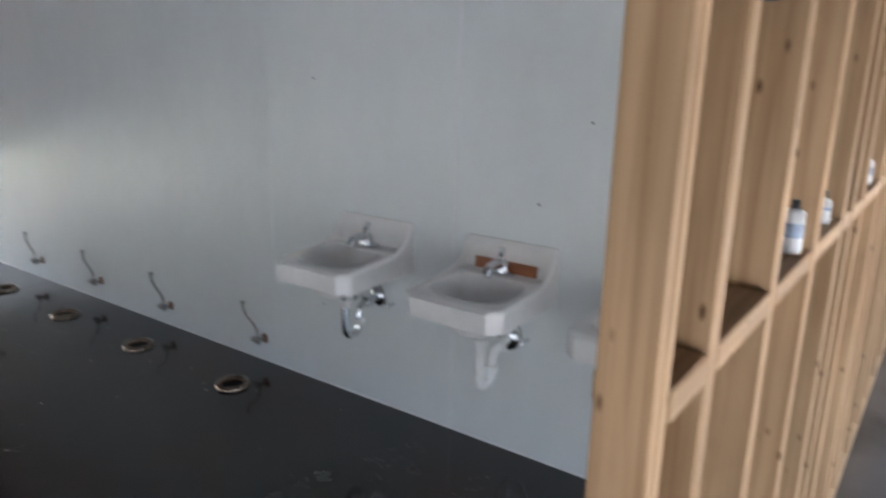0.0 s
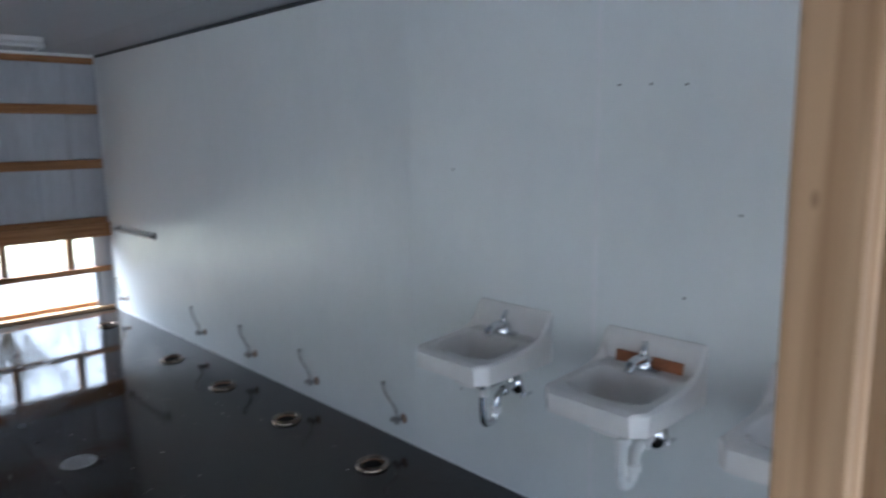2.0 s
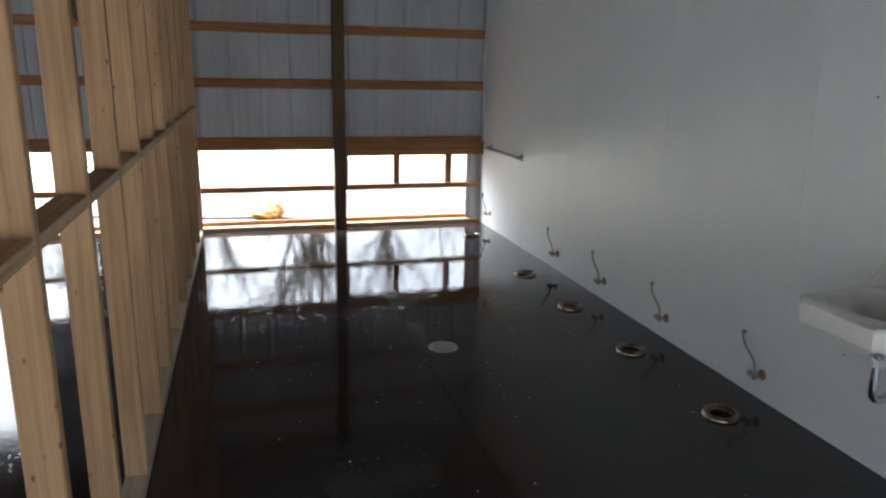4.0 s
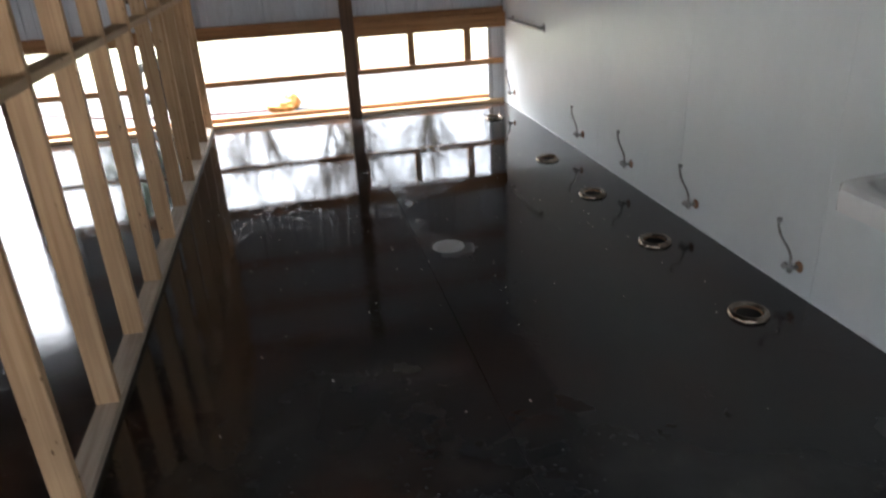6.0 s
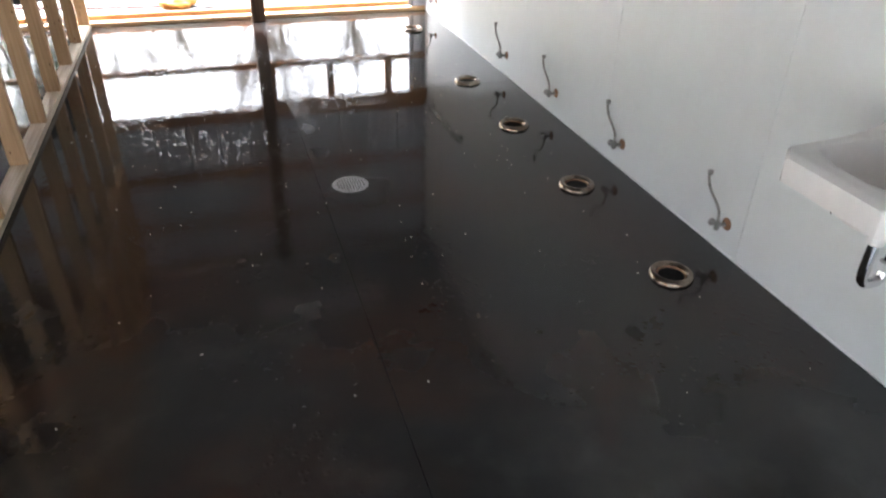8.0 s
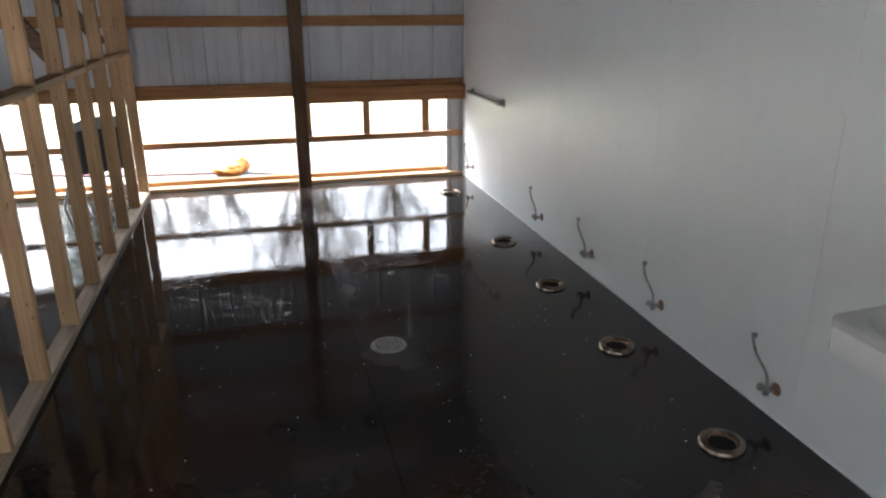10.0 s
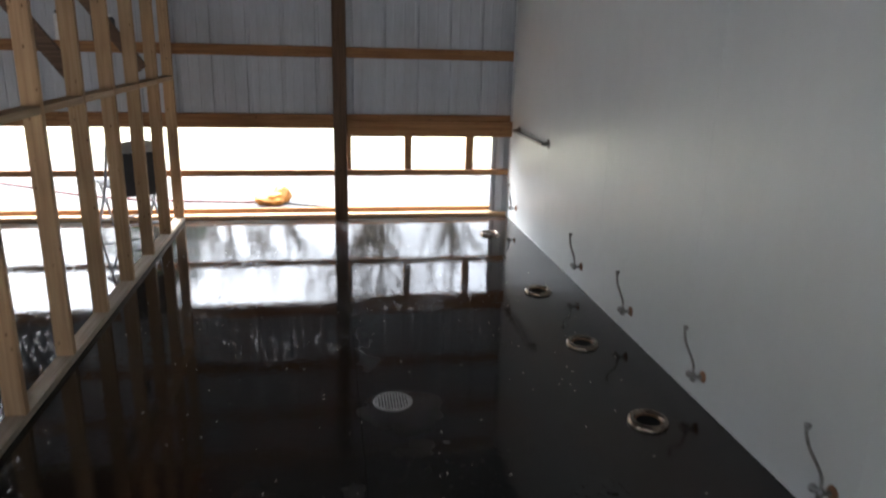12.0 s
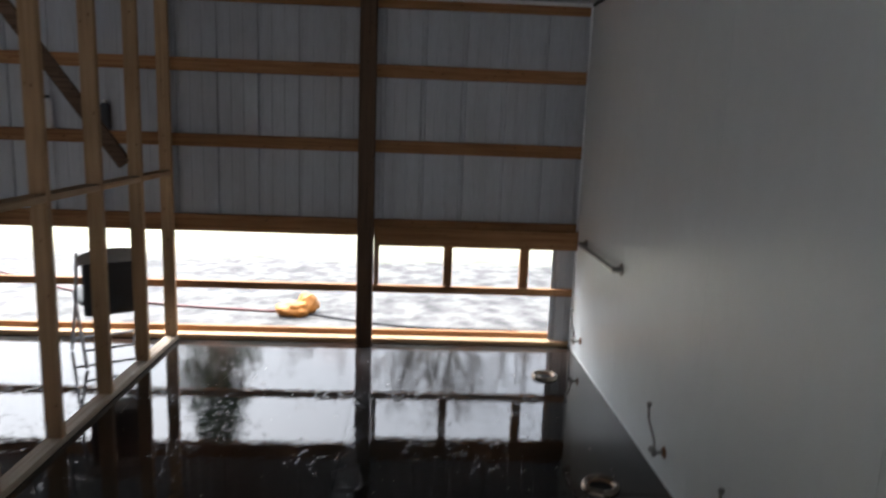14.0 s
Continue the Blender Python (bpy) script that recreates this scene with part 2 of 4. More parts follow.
def outdoor_ground():
    """Gravel and puddled mud near the building, paler southwards to bounce light in, dry winter grass beyond."""
    m = bpy.data.materials.new("gravel_and_grass")
    m.use_nodes = True
    nt = m.node_tree
    n, l = nt.nodes, nt.links
    b = n["Principled BSDF"]
    geo = n.new("ShaderNodeNewGeometry")
    out = []
    for s, d in ((0.6, 6), (5.0, 8), (38.0, 4)):
        t = n.new("ShaderNodeTexNoise")
        t.inputs["Scale"].default_value = s
        t.inputs["Detail"].default_value = d
        l.new(geo.outputs["Position"], t.inputs[0])
        out.append(t.outputs[0])
    sep = n.new("ShaderNodeSeparateXYZ")
    l.new(geo.outputs["Position"], sep.inputs[0])
    a = n.new("ShaderNodeMath")
    a.operation = "MULTIPLY_ADD"
    a.inputs[1].default_value = 1.6
    l.new(out[0], a.inputs[0])
    l.new(sep.outputs[1], a.inputs[2])
    r = n.new("ShaderNodeMapRange")
    r.inputs["From Min"].default_value = 4.6
    r.inputs["From Max"].default_value = 5.4
    l.new(a.outputs[0], r.inputs[0])
    g1 = n.new("ShaderNodeValToRGB")
    g1.color_ramp.elements[0].position = 0.35
    g1.color_ramp.elements[0].color = (0.022, 0.021, 0.020, 1)
    g1.color_ramp.elements[1].position = 0.62
    g1.color_ramp.elements[1].color = (0.125, 0.12, 0.113, 1)
    l.new(out[1], g1.inputs[0])
    g2 = n.new("ShaderNodeValToRGB")
    g2.color_ramp.elements[0].position = 0.3
    g2.color_ramp.elements[0].color = (0.20, 0.20, 0.12, 1)
    g2.color_ramp.elements[1].position = 0.7
    g2.color_ramp.elements[1].color = (0.34, 0.33, 0.22, 1)
    l.new(out[1], g2.inputs[0])
    mx = n.new("ShaderNodeMix")
    mx.data_type = "RGBA"
    l.new(r.outputs[0], mx.inputs[0])
    # unseen gravel to the south, coloured paler to reflect light into the building
    pale = n.new("ShaderNodeValToRGB")
    pale.color_ramp.elements[0].position = 0.3
    pale.color_ramp.elements[0].color = (0.22, 0.215, 0.20, 1)
    pale.color_ramp.elements[1].position = 0.65
    pale.color_ramp.elements[1].color = (0.42, 0.405, 0.385, 1)
    l.new(out[1], pale.inputs[0])
    bounce_mask = n.new("ShaderNodeMapRange")
    bounce_mask.inputs["From Min"].default_value = -1.0
    bounce_mask.inputs["From Max"].default_value = -3.0
    l.new(a.outputs[0], bounce_mask.inputs[0])
    m2 = n.new("ShaderNodeMix")
    m2.data_type = "RGBA"
    l.new(bounce_mask.outputs[0], m2.inputs[0])
    l.new(g1.outputs[0], m2.inputs[6])
    l.new(pale.outputs[0], m2.inputs[7])
    l.new(m2.outputs[2], mx.inputs[6])
    l.new(g2.outputs[0], mx.inputs[7])
    l.new(mx.outputs[2], b.inputs["Base Color"])
    b.inputs["Roughness"].default_value = 0.7
    bp = n.new("ShaderNodeBump")
    bp.inputs["Strength"].default_value = 0.7
    bp.inputs["Distance"].default_value = 0.05
    l.new(out[1], bp.inputs["Height"])
    l.new(bp.outputs[0], b.inputs["Normal"])
    return m


M_FRP = mat("white_wall_panel", (0.74, 0.77, 0.77), 0.38, var=0.03, scale=1.1, stretch=(1, 1, 0.6), bump=0.04, bump_scale=220, rough_var=0.08)
M_SEAM = mat("white_vinyl_trim", (0.78, 0.79, 0.80), 0.35, var=0.03, scale=8)
M_STUD_Z = wood("spruce_upright", (0.51, 0.34, 0.19), (0.37, 0.225, 0.115), "z")
M_STUD_X = wood("spruce_lengthwise", (0.51, 0.34, 0.19), (0.37, 0.225, 0.115), "x")
M_STUD_Y = wood("spruce_crosswise", (0.58, 0.42, 0.26), (0.42, 0.28, 0.16), "y")
M_PLATE = wood("pale_scuffed_plate", (0.58, 0.48, 0.36), (0.40, 0.31, 0.22), "y", knots=False)
M_GIRT_X = wood("weathered_girt", (0.43, 0.225, 0.10), (0.26, 0.12, 0.048), "x")
M_GIRT_Y = wood("weathered_girt_side", (0.43, 0.225, 0.10), (0.26, 0.12, 0.048), "y")
M_GIRT_Z = wood("weathered_block", (0.43, 0.225, 0.10), (0.26, 0.12, 0.048), "z")
M_POST = wood("treated_post", (0.17, 0.105, 0.065), (0.09, 0.055, 0.035), "z")
M_BRACE = wood("old_brace", (0.16, 0.10, 0.065), (0.08, 0.05, 0.03), "x")
M_FLOOR = wet_concrete()
M_GROUND = outdoor_ground()
M_SIDING = mat("grey_steel_siding", (0.52, 0.54, 0.58), 0.42, 0.0, var=0.10, scale=1.8, stretch=(3, 3, 0.5), rough_var=0.12)
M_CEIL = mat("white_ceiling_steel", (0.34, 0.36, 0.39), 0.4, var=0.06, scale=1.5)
M_DARKTRIM = mat("dark_ceiling_gap", (0.05, 0.055, 0.06), 0.6, var=0.1)
M_PORC = mat("white_porcelain", (0.84, 0.825, 0.81), 0.12, var=0.04, scale=3, rough_var=0.05, coat=0.4)
M_CHROME = mat("chrome", (0.72, 0.73, 0.75), 0.12, 1.0, var=0.08, scale=14, rough_var=0.07)
M_BRUSHED = mat("brushed_steel", (0.36, 0.35, 0.34), 0.32, 1.0, var=0.15, scale=12)
M_PVC = mat("white_pipe_plastic", (0.80, 0.80, 0.79), 0.3, var=0.04, scale=8)
M_RUST = mat("rusty_steel", (0.30, 0.17, 0.10), 0.5, 0.6, var=0.3, scale=22, bump=0.3, bump_scale=120, dark=(0.10, 0.05, 0.03))
M_RIM = mat("worn_flange_metal", (0.28, 0.23, 0.18), 0.2, 0.9, var=0.3, scale=11, dark=(0.06, 0.035, 0.022))
M_BRAID = mat("braided_steel_hose", (0.34, 0.33, 0.31), 0.4, 0.8, var=0.3, scale=60, bump=0.6, bump_scale=500)
M_BORE = mat("black_pipe_bore", (0.008, 0.007, 0.006), 0.9, var=0.2)
M_TERRA = mat("orange_wood_strip", (0.33, 0.125, 0.05), 0.6, var=0.2, scale=9)
M_GRATE = mat("drain_grate_metal", (0.33, 0.33, 0.33), 0.4, 0.7, var=0.2, scale=25)
M_STAMP = mat("brown_stamp_ink", (0.13, 0.075, 0.045), 0.8, var=0.2)
M_MARK = mat("dark_wall_mark", (0.05, 0.045, 0.04), 0.8, var=0.2)
M_CHIP = mat("pale_debris", (0.6, 0.57, 0.52), 0.5, var=0.2, island=0.0)
M_ORANGE = mat("orange_fabric", (0.55, 0.22, 0.035), 0.6, var=0.2, scale=7, bump=0.5, bump_scale=18)
M_GREYPL = mat("dark_grey_plastic", (0.045, 0.048, 0.055), 0.5, var=0.15, scale=5)
M_CHAIRGR = mat("grey_painted_steel", (0.45, 0.46, 0.48), 0.42, 0.2, var=0.12, scale=9)
M_REDHOSE = mat("dull_red_hose", (0.16, 0.05, 0.045), 0.5, var=0.2, scale=9)
M_BLKHOSE = mat("black_cable", (0.02, 0.02, 0.022), 0.5, var=0.2, scale=9)
M_BARK = mat("grey_bark", (0.13, 0.105, 0.085), 0.9, var=0.3, scale=5, bump=0.5, bump_scale=20, stretch=(1, 1, 0.3))
M_LAMPBODY = mat("white_lamp_housing", (0.75, 0.76, 0.77), 0.35, var=0.04, scale=3)
M_LENS = mat("acrylic_diffuser", (0.78, 0.79, 0.80), 0.25, var=0.03, scale=40, bump=0.1, bump_scale=150)
M_LABEL = mat("printed_paper_label", (0.35, 0.42, 0.55), 0.5, var=0.3, scale=25)


# ---------- small builders ----------
def finish(name, bm, material, smooth=False):
    me = bpy.data.meshes.new(name)
    bmesh.ops.recalc_face_normals(bm, faces=bm.faces[:])
    bm.to_mesh(me)
    bm.free()
    if smooth:
        me.polygons.foreach_set("use_smooth", [True] * len(me.polygons))
    me.materials.append(material)
    return me


def part(name, bm, material, parent, label="", smooth=False):
    ob = new(name, finish(name, bm, material, smooth))
    ob.parent = parent
    return tagged(ob, label)


def thing(name, label, category, group="", kind="", at=(0, 0, 0)):
    ob = new(name)
    ob.empty_display_size = 0.1
    ob.location = at
    return tagged(ob, label, category, group, kind)


def box(x0, x1, y0, y1, z0, z1, bevel=0.0, bm=None):
    own = bm is None
    bm = bm or bmesh.new()
    r = bmesh.ops.create_cube(bm, size=1)
    for v in r["verts"]:
        v.co = Vector(((x0 + x1) / 2 + v.co.x * (x1 - x0), (y0 + y1) / 2 + v.co.y * (y1 - y0), (z0 + z1) / 2 + v.co.z * (z1 - z0)))
    if bevel and own:
        bmesh.ops.bevel(bm, geom=bm.edges[:], offset=bevel, segments=1, affect="EDGES")
    return bm


def lathe(profile, n=24, bm=None, m=None, close=False):
    """Turns (radius, height) pairs round z."""
    bm = bm or bmesh.new()
    m = m or Matrix.Identity(4)
    rings = []
    for r, z in profile:
        if r < 1e-6:
            rings.append([bm.verts.new(m @ Vector((0, 0, z)))])
        else:
            rings.append([bm.verts.new(m @ Vector((r * math.cos(2 * math.pi * k / n), r * math.sin(2 * math.pi * k / n), z))) for k in range(n)])
    pairs = list(zip(rings, rings[1:])) + ([(rings[-1], rings[0])] if close else [])
    for a, c in pairs:
        for k in range(n):
            q = [a[k % len(a)], a[(k + 1) % len(a)], c[(k + 1) % len(c)], c[k % len(c)]]
            u = list(dict.fromkeys(q))
            if len(u) > 2:
                bm.faces.new(u)
    return bm


def tube(pts, r, n=10, bm=None, caps=True, r_end=None):
    bm = bm or bmesh.new()
    pts = [Vector(p) for p in pts]
    rings = []
    up = Vector((0.31, 0.17, 0.93))
    for i, p in enumerate(pts):
        d = (pts[min(i + 1, len(pts) - 1)] - pts[max(i - 1, 0)]).normalized()
        a = d.cross(up)
        if a.length < 0.05:
            a = d.cross(Vector((1, 0, 0)))
        a.normalize()
        c = d.cross(a)
        rr = r if r_end is None else r + (r_end - r) * i / (len(pts) - 1)
        rings.append([bm.verts.new(p + (a * math.cos(2 * math.pi * k / n) + c * math.sin(2 * math.pi * k / n)) * rr) for k in range(n)])
    for a, c in zip(rings, rings[1:]):
        for k in range(n):
            bm.faces.new((a[k], a[(k + 1) % n], c[(k + 1) % n], c[k]))
    if caps:
        bm.faces.new(rings[0])
        bm.faces.new(rings[-1][::-1])
    return bm


def bend(pts, steps=8):
    """A smooth curve through the points."""
    p = [Vector(q) for q in pts]
    p = [p[0] * 2 - p[1]] + p + [p[-1] * 2 - p[-2]]
    out = []
    for i in range(1, len(p) - 2):
        for k in range(steps):
            t = k / steps
            a, b, c, d = p[i - 1:i + 3]
            out.append(0.5 * ((2 * b) + (c - a) * t + (2 * a - 5 * b + 4 * c - d) * t * t + (3 * b - a - 3 * c + d) * t ** 3))
    return out + [p[-2]]


# ---------- the building's measures ----------
W = 3.115            # width of the washroom between panel wall and stud wall
H = 2.655            # ceiling height
XE, XW = 5.05, -8.6  # inside of the east and west walls
YS = -8.95           # inside of the south wall
BAND = 0.865         # open below this height all round

# ---------- floor: slabs with joints ----------
floor = thing("floor", "dark wet concrete floor slab with saw-cut joints", "floor", kind="structure")
G = 0.0028
XS = [XW - 0.1, -1.66, 1.5, XE + 0.1]
for i, (xa, xb) in enumerate(zip(XS, XS[1:])):
    ys = {0: (YS - 0.1, -7.6, -3.02, 0.16), 1: (YS - 0.1, -7.62, -2.28, 0.16), 2: (YS - 0.1, -7.62, 0.16)}[i]
    for ya, yb in zip(ys, ys[1:]):
        part("slab", box(xa + G / 2, xb - G / 2, ya + G / 2, yb - G / 2, -0.12, 0.0), M_FLOOR, floor)
part("joint_bed", box(XW - 0.1, XE + 0.1, YS - 0.1, 0.16, -0.16, -0.124), M_BORE, floor)

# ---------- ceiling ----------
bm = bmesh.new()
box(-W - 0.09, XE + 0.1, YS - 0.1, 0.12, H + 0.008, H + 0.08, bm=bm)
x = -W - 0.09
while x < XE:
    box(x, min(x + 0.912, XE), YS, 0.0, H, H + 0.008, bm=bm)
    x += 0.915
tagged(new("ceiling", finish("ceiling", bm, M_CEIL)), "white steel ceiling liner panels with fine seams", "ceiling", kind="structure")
bm = bmesh.new()
box(XW - 0.1, -W - 0.092, YS - 0.1, 0.12, H + 0.19, H + 0.23, bm=bm)
box(XW - 0.1, -W - 0.092, 0.01, 0.12, H + 0.001, H + 0.19, bm=bm)
box(XW - 0.1, -W - 0.092, YS - 0.1, YS, H + 0.001, H + 0.19, bm=bm)
box(XW - 0.1, XW, YS, 0.01, H + 0.001, H + 0.19, bm=bm)
y = YS + 0.2
while y < -0.05:
    box(XW, -W - 0.092, y, y + 0.04, H, H + 0.19, bm=bm)
    y += 0.61
tagged(new("ceiling_joists", finish("ceiling_joists", bm, M_BRACE)), "dark open timber joists and boarding", "ceiling", kind="structure")

# ---------- panel wall between the rooms ----------
wall = thing("wall_panelled", "white wall of smooth plastic panels with faint seams", "wall", kind="structure")
SEAMS = (-7.31, -6.09, -4.87, -3.65, -2.43, -1.21)
edges = (-7.56,) + SEAMS + (-0.012,)
for a, b in zip(edges, edges[1:]):
    part("panel", box(-0.015, 0.10, a + 0.0009, b - 0.0009, 0.004, H - 0.03, 0.0006), M_FRP, wall)
part("core", box(0.0, 0.09, -7.56, 0.0, 0.0, H - 0.004), M_FRP, wall)
for s in SEAMS[:2]:
    part("seam_strip", box(-0.0175, -0.011, s - 0.010, s + 0.010, 0.004, H - 0.03, 0.0012), M_SEAM, wall)
part("base_bead", box(-0.019, -0.013, -7.55, -0.012, 0.002, 0.010), M_SEAM, wall)
trim = tagged(new("trim_1", finish("trim", box(-0.021, 0.005, -7.56, -0.012, H - 0.028, H - 0.002, 0.002), M_DARKTRIM)), "dark gap trim between panel wall and ceiling", "trim", kind="structure")
tagged(new("trim_2", finish("trim", box(-0.028, -0.003, -0.012, 0.002, 0.0, H - 0.01, 0.003), M_SEAM)), "white corner trim at the end of the panel wall", "trim", kind="structure")
tagged(new("trim_3", finish("trim", box(-W, -0.03, -0.02, 0.0, H - 0.03, H - 0.003, 0.003), M_SEAM)), "pale trim under the ceiling at the end wall", "trim", kind="structure")


# ---------- outside walls: posts, girts, ribbed steel ----------
def ribbed(width, z0, z1):
    """A steel sheet in local x and z, outside towards +y."""
    prof = []
    x = 0.0
    while x < width - 1e-6:
        for dx, dy in ((0.0, 0.0), (0.008, 0.0), (0.016, 0.019), (0.040, 0.019), (0.048, 0.0), (0.112, 0.0), (0.116, 0.004), (0.128, 0.004), (0.132, 0.0), (0.205, 0.0), (0.209, 0.004), (0.221, 0.004), (0.225, 0.0)):
            if x + dx <= width:
                prof.append((x + dx, dy))
        x += 0.305
    prof.append((width, 0.0))
    bm = bmesh.new()
    lo = [bm.verts.new((a, b, z0)) for a, b in prof]
    hi = [bm.verts.new((a, b, z1)) for a, b in prof]
    lo2 = [bm.verts.new((a, b + 0.002, z0)) for a, b in prof]
    hi2 = [bm.verts.new((a, b + 0.002, z1)) for a, b in prof]
    for k in range(len(prof) - 1):
        bm.faces.new((lo[k], lo[k + 1], hi[k + 1], hi[k]))
        bm.faces.new((lo2[k + 1], lo2[k], hi2[k], hi2[k + 1]))
        bm.faces.new((lo[k + 1], lo[k], lo2[k], lo2[k + 1]))
        bm.faces.new((hi[k], hi[k + 1], hi2[k + 1], hi2[k]))
    return bm


GIRTS = ((2.56, 2.63), (2.06, 2.155), (1.505, 1.60), (0.865, 0.995), (0.42, 0.478))


def barn_wall(name, label, length, posts, m, full=(), door=(-1, -1, 0)):
    """Built along local x from 0, inside face at y = 0; full: stretches (x0, x1) with steel to the ground."""
    w = thing(name, label, "wall", kind="structure")
    w.matrix_world = m
    cuts = [0.0] + [p for p in posts] + [length]
    for p in posts:
        part("post", box(p - 0.062, p + 0.062, -0.10, -0.0015, 0.0, H - 0.004, 0.006), M_POST, w, "dark treated timber post")
    for a, b in zip(cuts, cuts[1:]):
        inside = door[0] <= (a + b) / 2 <= door[1]
        for z0, z1 in GIRTS:
            if inside and z0 < door[2]:
                continue
            dz = random.uniform(-0.004, 0.004)
            part("girt", box(a + 0.002, b - 0.002, 0.0, 0.04, z0 + dz, z1 + dz, 0.003), M_GIRT_X, w)
        if inside:
            continue
        part("sill_plate", box(a + 0.002, b - 0.002, 0.0, 0.10, 0.002, 0.042, 0.003), M_STUD_X, w)
        part("skirt_board", box(a + 0.002, b - 0.002, 0.104, 0.142, -0.10, 0.085, 0.003), M_GIRT_X, w)
    x = 0.0
    while x < length - 0.01:
        wd = min(0.915, length - x)
        low = door[2] if door[0] <= x + wd / 2 <= door[1] else BAND + 0.006
        ob = part("siding_sheet", ribbed(wd, low, H), M_SIDING, w)
        ob.location = (x, 0.044, 0)
        x += 0.915
    for a, b in full:
        ob = part("siding_sheet", ribbed(b - a, -0.1, BAND), M_SIDING, w)
        ob.location = (a, 0.044, 0)
    return w


end_wall = barn_wall("wall_north", "barn end wall of timber girts and grey ribbed steel, open below", XE - XW, [-8.1 - XW, -5.75 - XW, -4.9 - XW, -1.665 - XW, 1.6 - XW, 4.9 - XW],
                     pose(XW, 0, 0), full=((-0.19 - XW, 0.3 - XW),), door=(-5.72 - XW, -4.9 - XW, 2.1))
# framing of the small openings beside the panel wall
part("header", box(-1.60 - XW, -0.012 - XW, -0.036, -0.001, 0.797, 0.945, 0.003), M_GIRT_X, end_wall)
for xc, ww in ((-1.582, 0.036), (-1.022, 0.066), (-0.42, 0.072)):
    part("upright", box(xc - ww / 2 - XW, xc + ww / 2 - XW, 0.0015, 0.038, 0.482, 0.862, 0.003), M_GIRT_Z, end_wall)
barn_wall("wall_east", "barn side wall of timber girts and grey ribbed steel, open below", -YS, [1.2, 4.4, 7.05], pose(XE, 0, 0, 0, 0, -90))
# unseen south wall: wide doorway added, its height set to let low light in
barn_wall("wall_south", "unseen barn end wall of girts and ribbed steel, wide doorway added to let light in", XE - XW, [0.25, 11.0, 13.4], pose(XE, YS, 0, 0, 0, 180), door=(0.3, 11.0, 1.4))
# unseen west wall: doorway added to light the panel wall, rest closed to the ground
barn_wall("wall_west", "barn side wall of timber girts and grey ribbed steel, open below", -YS, [1.6, 3.7, 6.5], pose(XW, YS, 0, 0, 0, 90), full=((3.7, 8.9),), door=(0.0, 3.7, 2.1))

# ---------- stud wall along the washroom ----------
side = thing("wall_west_studs", "open stud wall of new spruce lumber with blocking", "wall", kind="structure")
D = 0.089
STUDS = [-0.02, -0.60, -1.21, -1.82, -2.41, -3.03, -3.65, -4.235, -4.80, -5.385, -5.96, -6.55, -7.1, -7.42]
part("bottom_plate", box(-W - D, -W, -7.46, -0.004, 0.003, 0.041, 0.003), M_PLATE, side, "scuffed bottom plate")
part("top_plate", box(-W - D, -W, -7.46, -0.104, H - 0.08, H - 0.003, 0.003), M_STUD_Y, side)
for s in STUDS:
    e = random.uniform(-0.002, 0.002)
    part("stud", box(-W - D + e, -W + e, s - 0.038, s, 0.042, H - 0.081, 0.003), M_STUD_Z, side)
for a, b in zip(STUDS, STUDS[1:]):
    part("blocking", box(-W - D + 0.001, -W - 0.001, b + 0.001, a - 0.039, 1.288, 1.326, 0.003), M_STUD_Y, side)

# ---------- stud wall across the entrance ----------
TURN = -0.91
front = thing("wall_south_studs", "open stud wall of new spruce lumber beside the doorway", "wall", kind="structure")
front.matrix_world = pose(-1.9, -7.653, 0, 0, 0, TURN)
LEN = 6.6
part("bottom_plate", box(-0.008, LEN, 0, D, 0.003, 0.041, 0.003), M_STUD_X, front)
part("top_plate", box(-0.048, LEN, 0, D, H - 0.08, H - 0.003, 0.003), M_STUD_X, front)
POS = [0.118, 0.425, 0.755, 1.13, 1.285, 1.51, 1.96, 2.10, 2.38, 2.74, 3.10, 3.46, 3.82, 4.18, 4.54, 4.90, 5.26, 5.62, 5.98, 6.34, 6.56]
for u in (-0.048, -0.0285):
    part("jamb_board", box(u, u + 0.019, 0.001 - u * 0.1, D - 0.020, 0.003, H - 0.081, 0.002), M_STUD_Z, front, "thin upright board closing the end of the wall")
for p in POS:
    e = random.uniform(-0.002, 0.002)
    part("stud", box(p, p + 0.038, e, D + e, 0.042, H - 0.081, 0.003), M_STUD_Z, front)
for q, (y0, y1, hh) in enumerate(((0.012, 0.078, 0.006), (0.015, 0.030, 0.016), (0.036, 0.052, 0.016), (0.058, 0.076, 0.016))):
    z = 1.07 if q else 1.095
    part("grade_stamp", box(0.1172, 0.118, y0, y1, z, z + hh), M_STAMP, front, "faint ink grade stamp on a stud")
for a, b in zip([-0.047] + POS, POS):
    if b - a > 0.06:
        part("blocking", box(a + 0.039, b - 0.001, 0.001, D - 0.001, 1.334, 1.372, 0.003), M_STUD_X, front)


# ---------- wash basins ----------
def smooth01(a, b, v):
    t = min(1, max(0, (v - a) / (b - a)))
    return t * t * (3 - 2 * t)


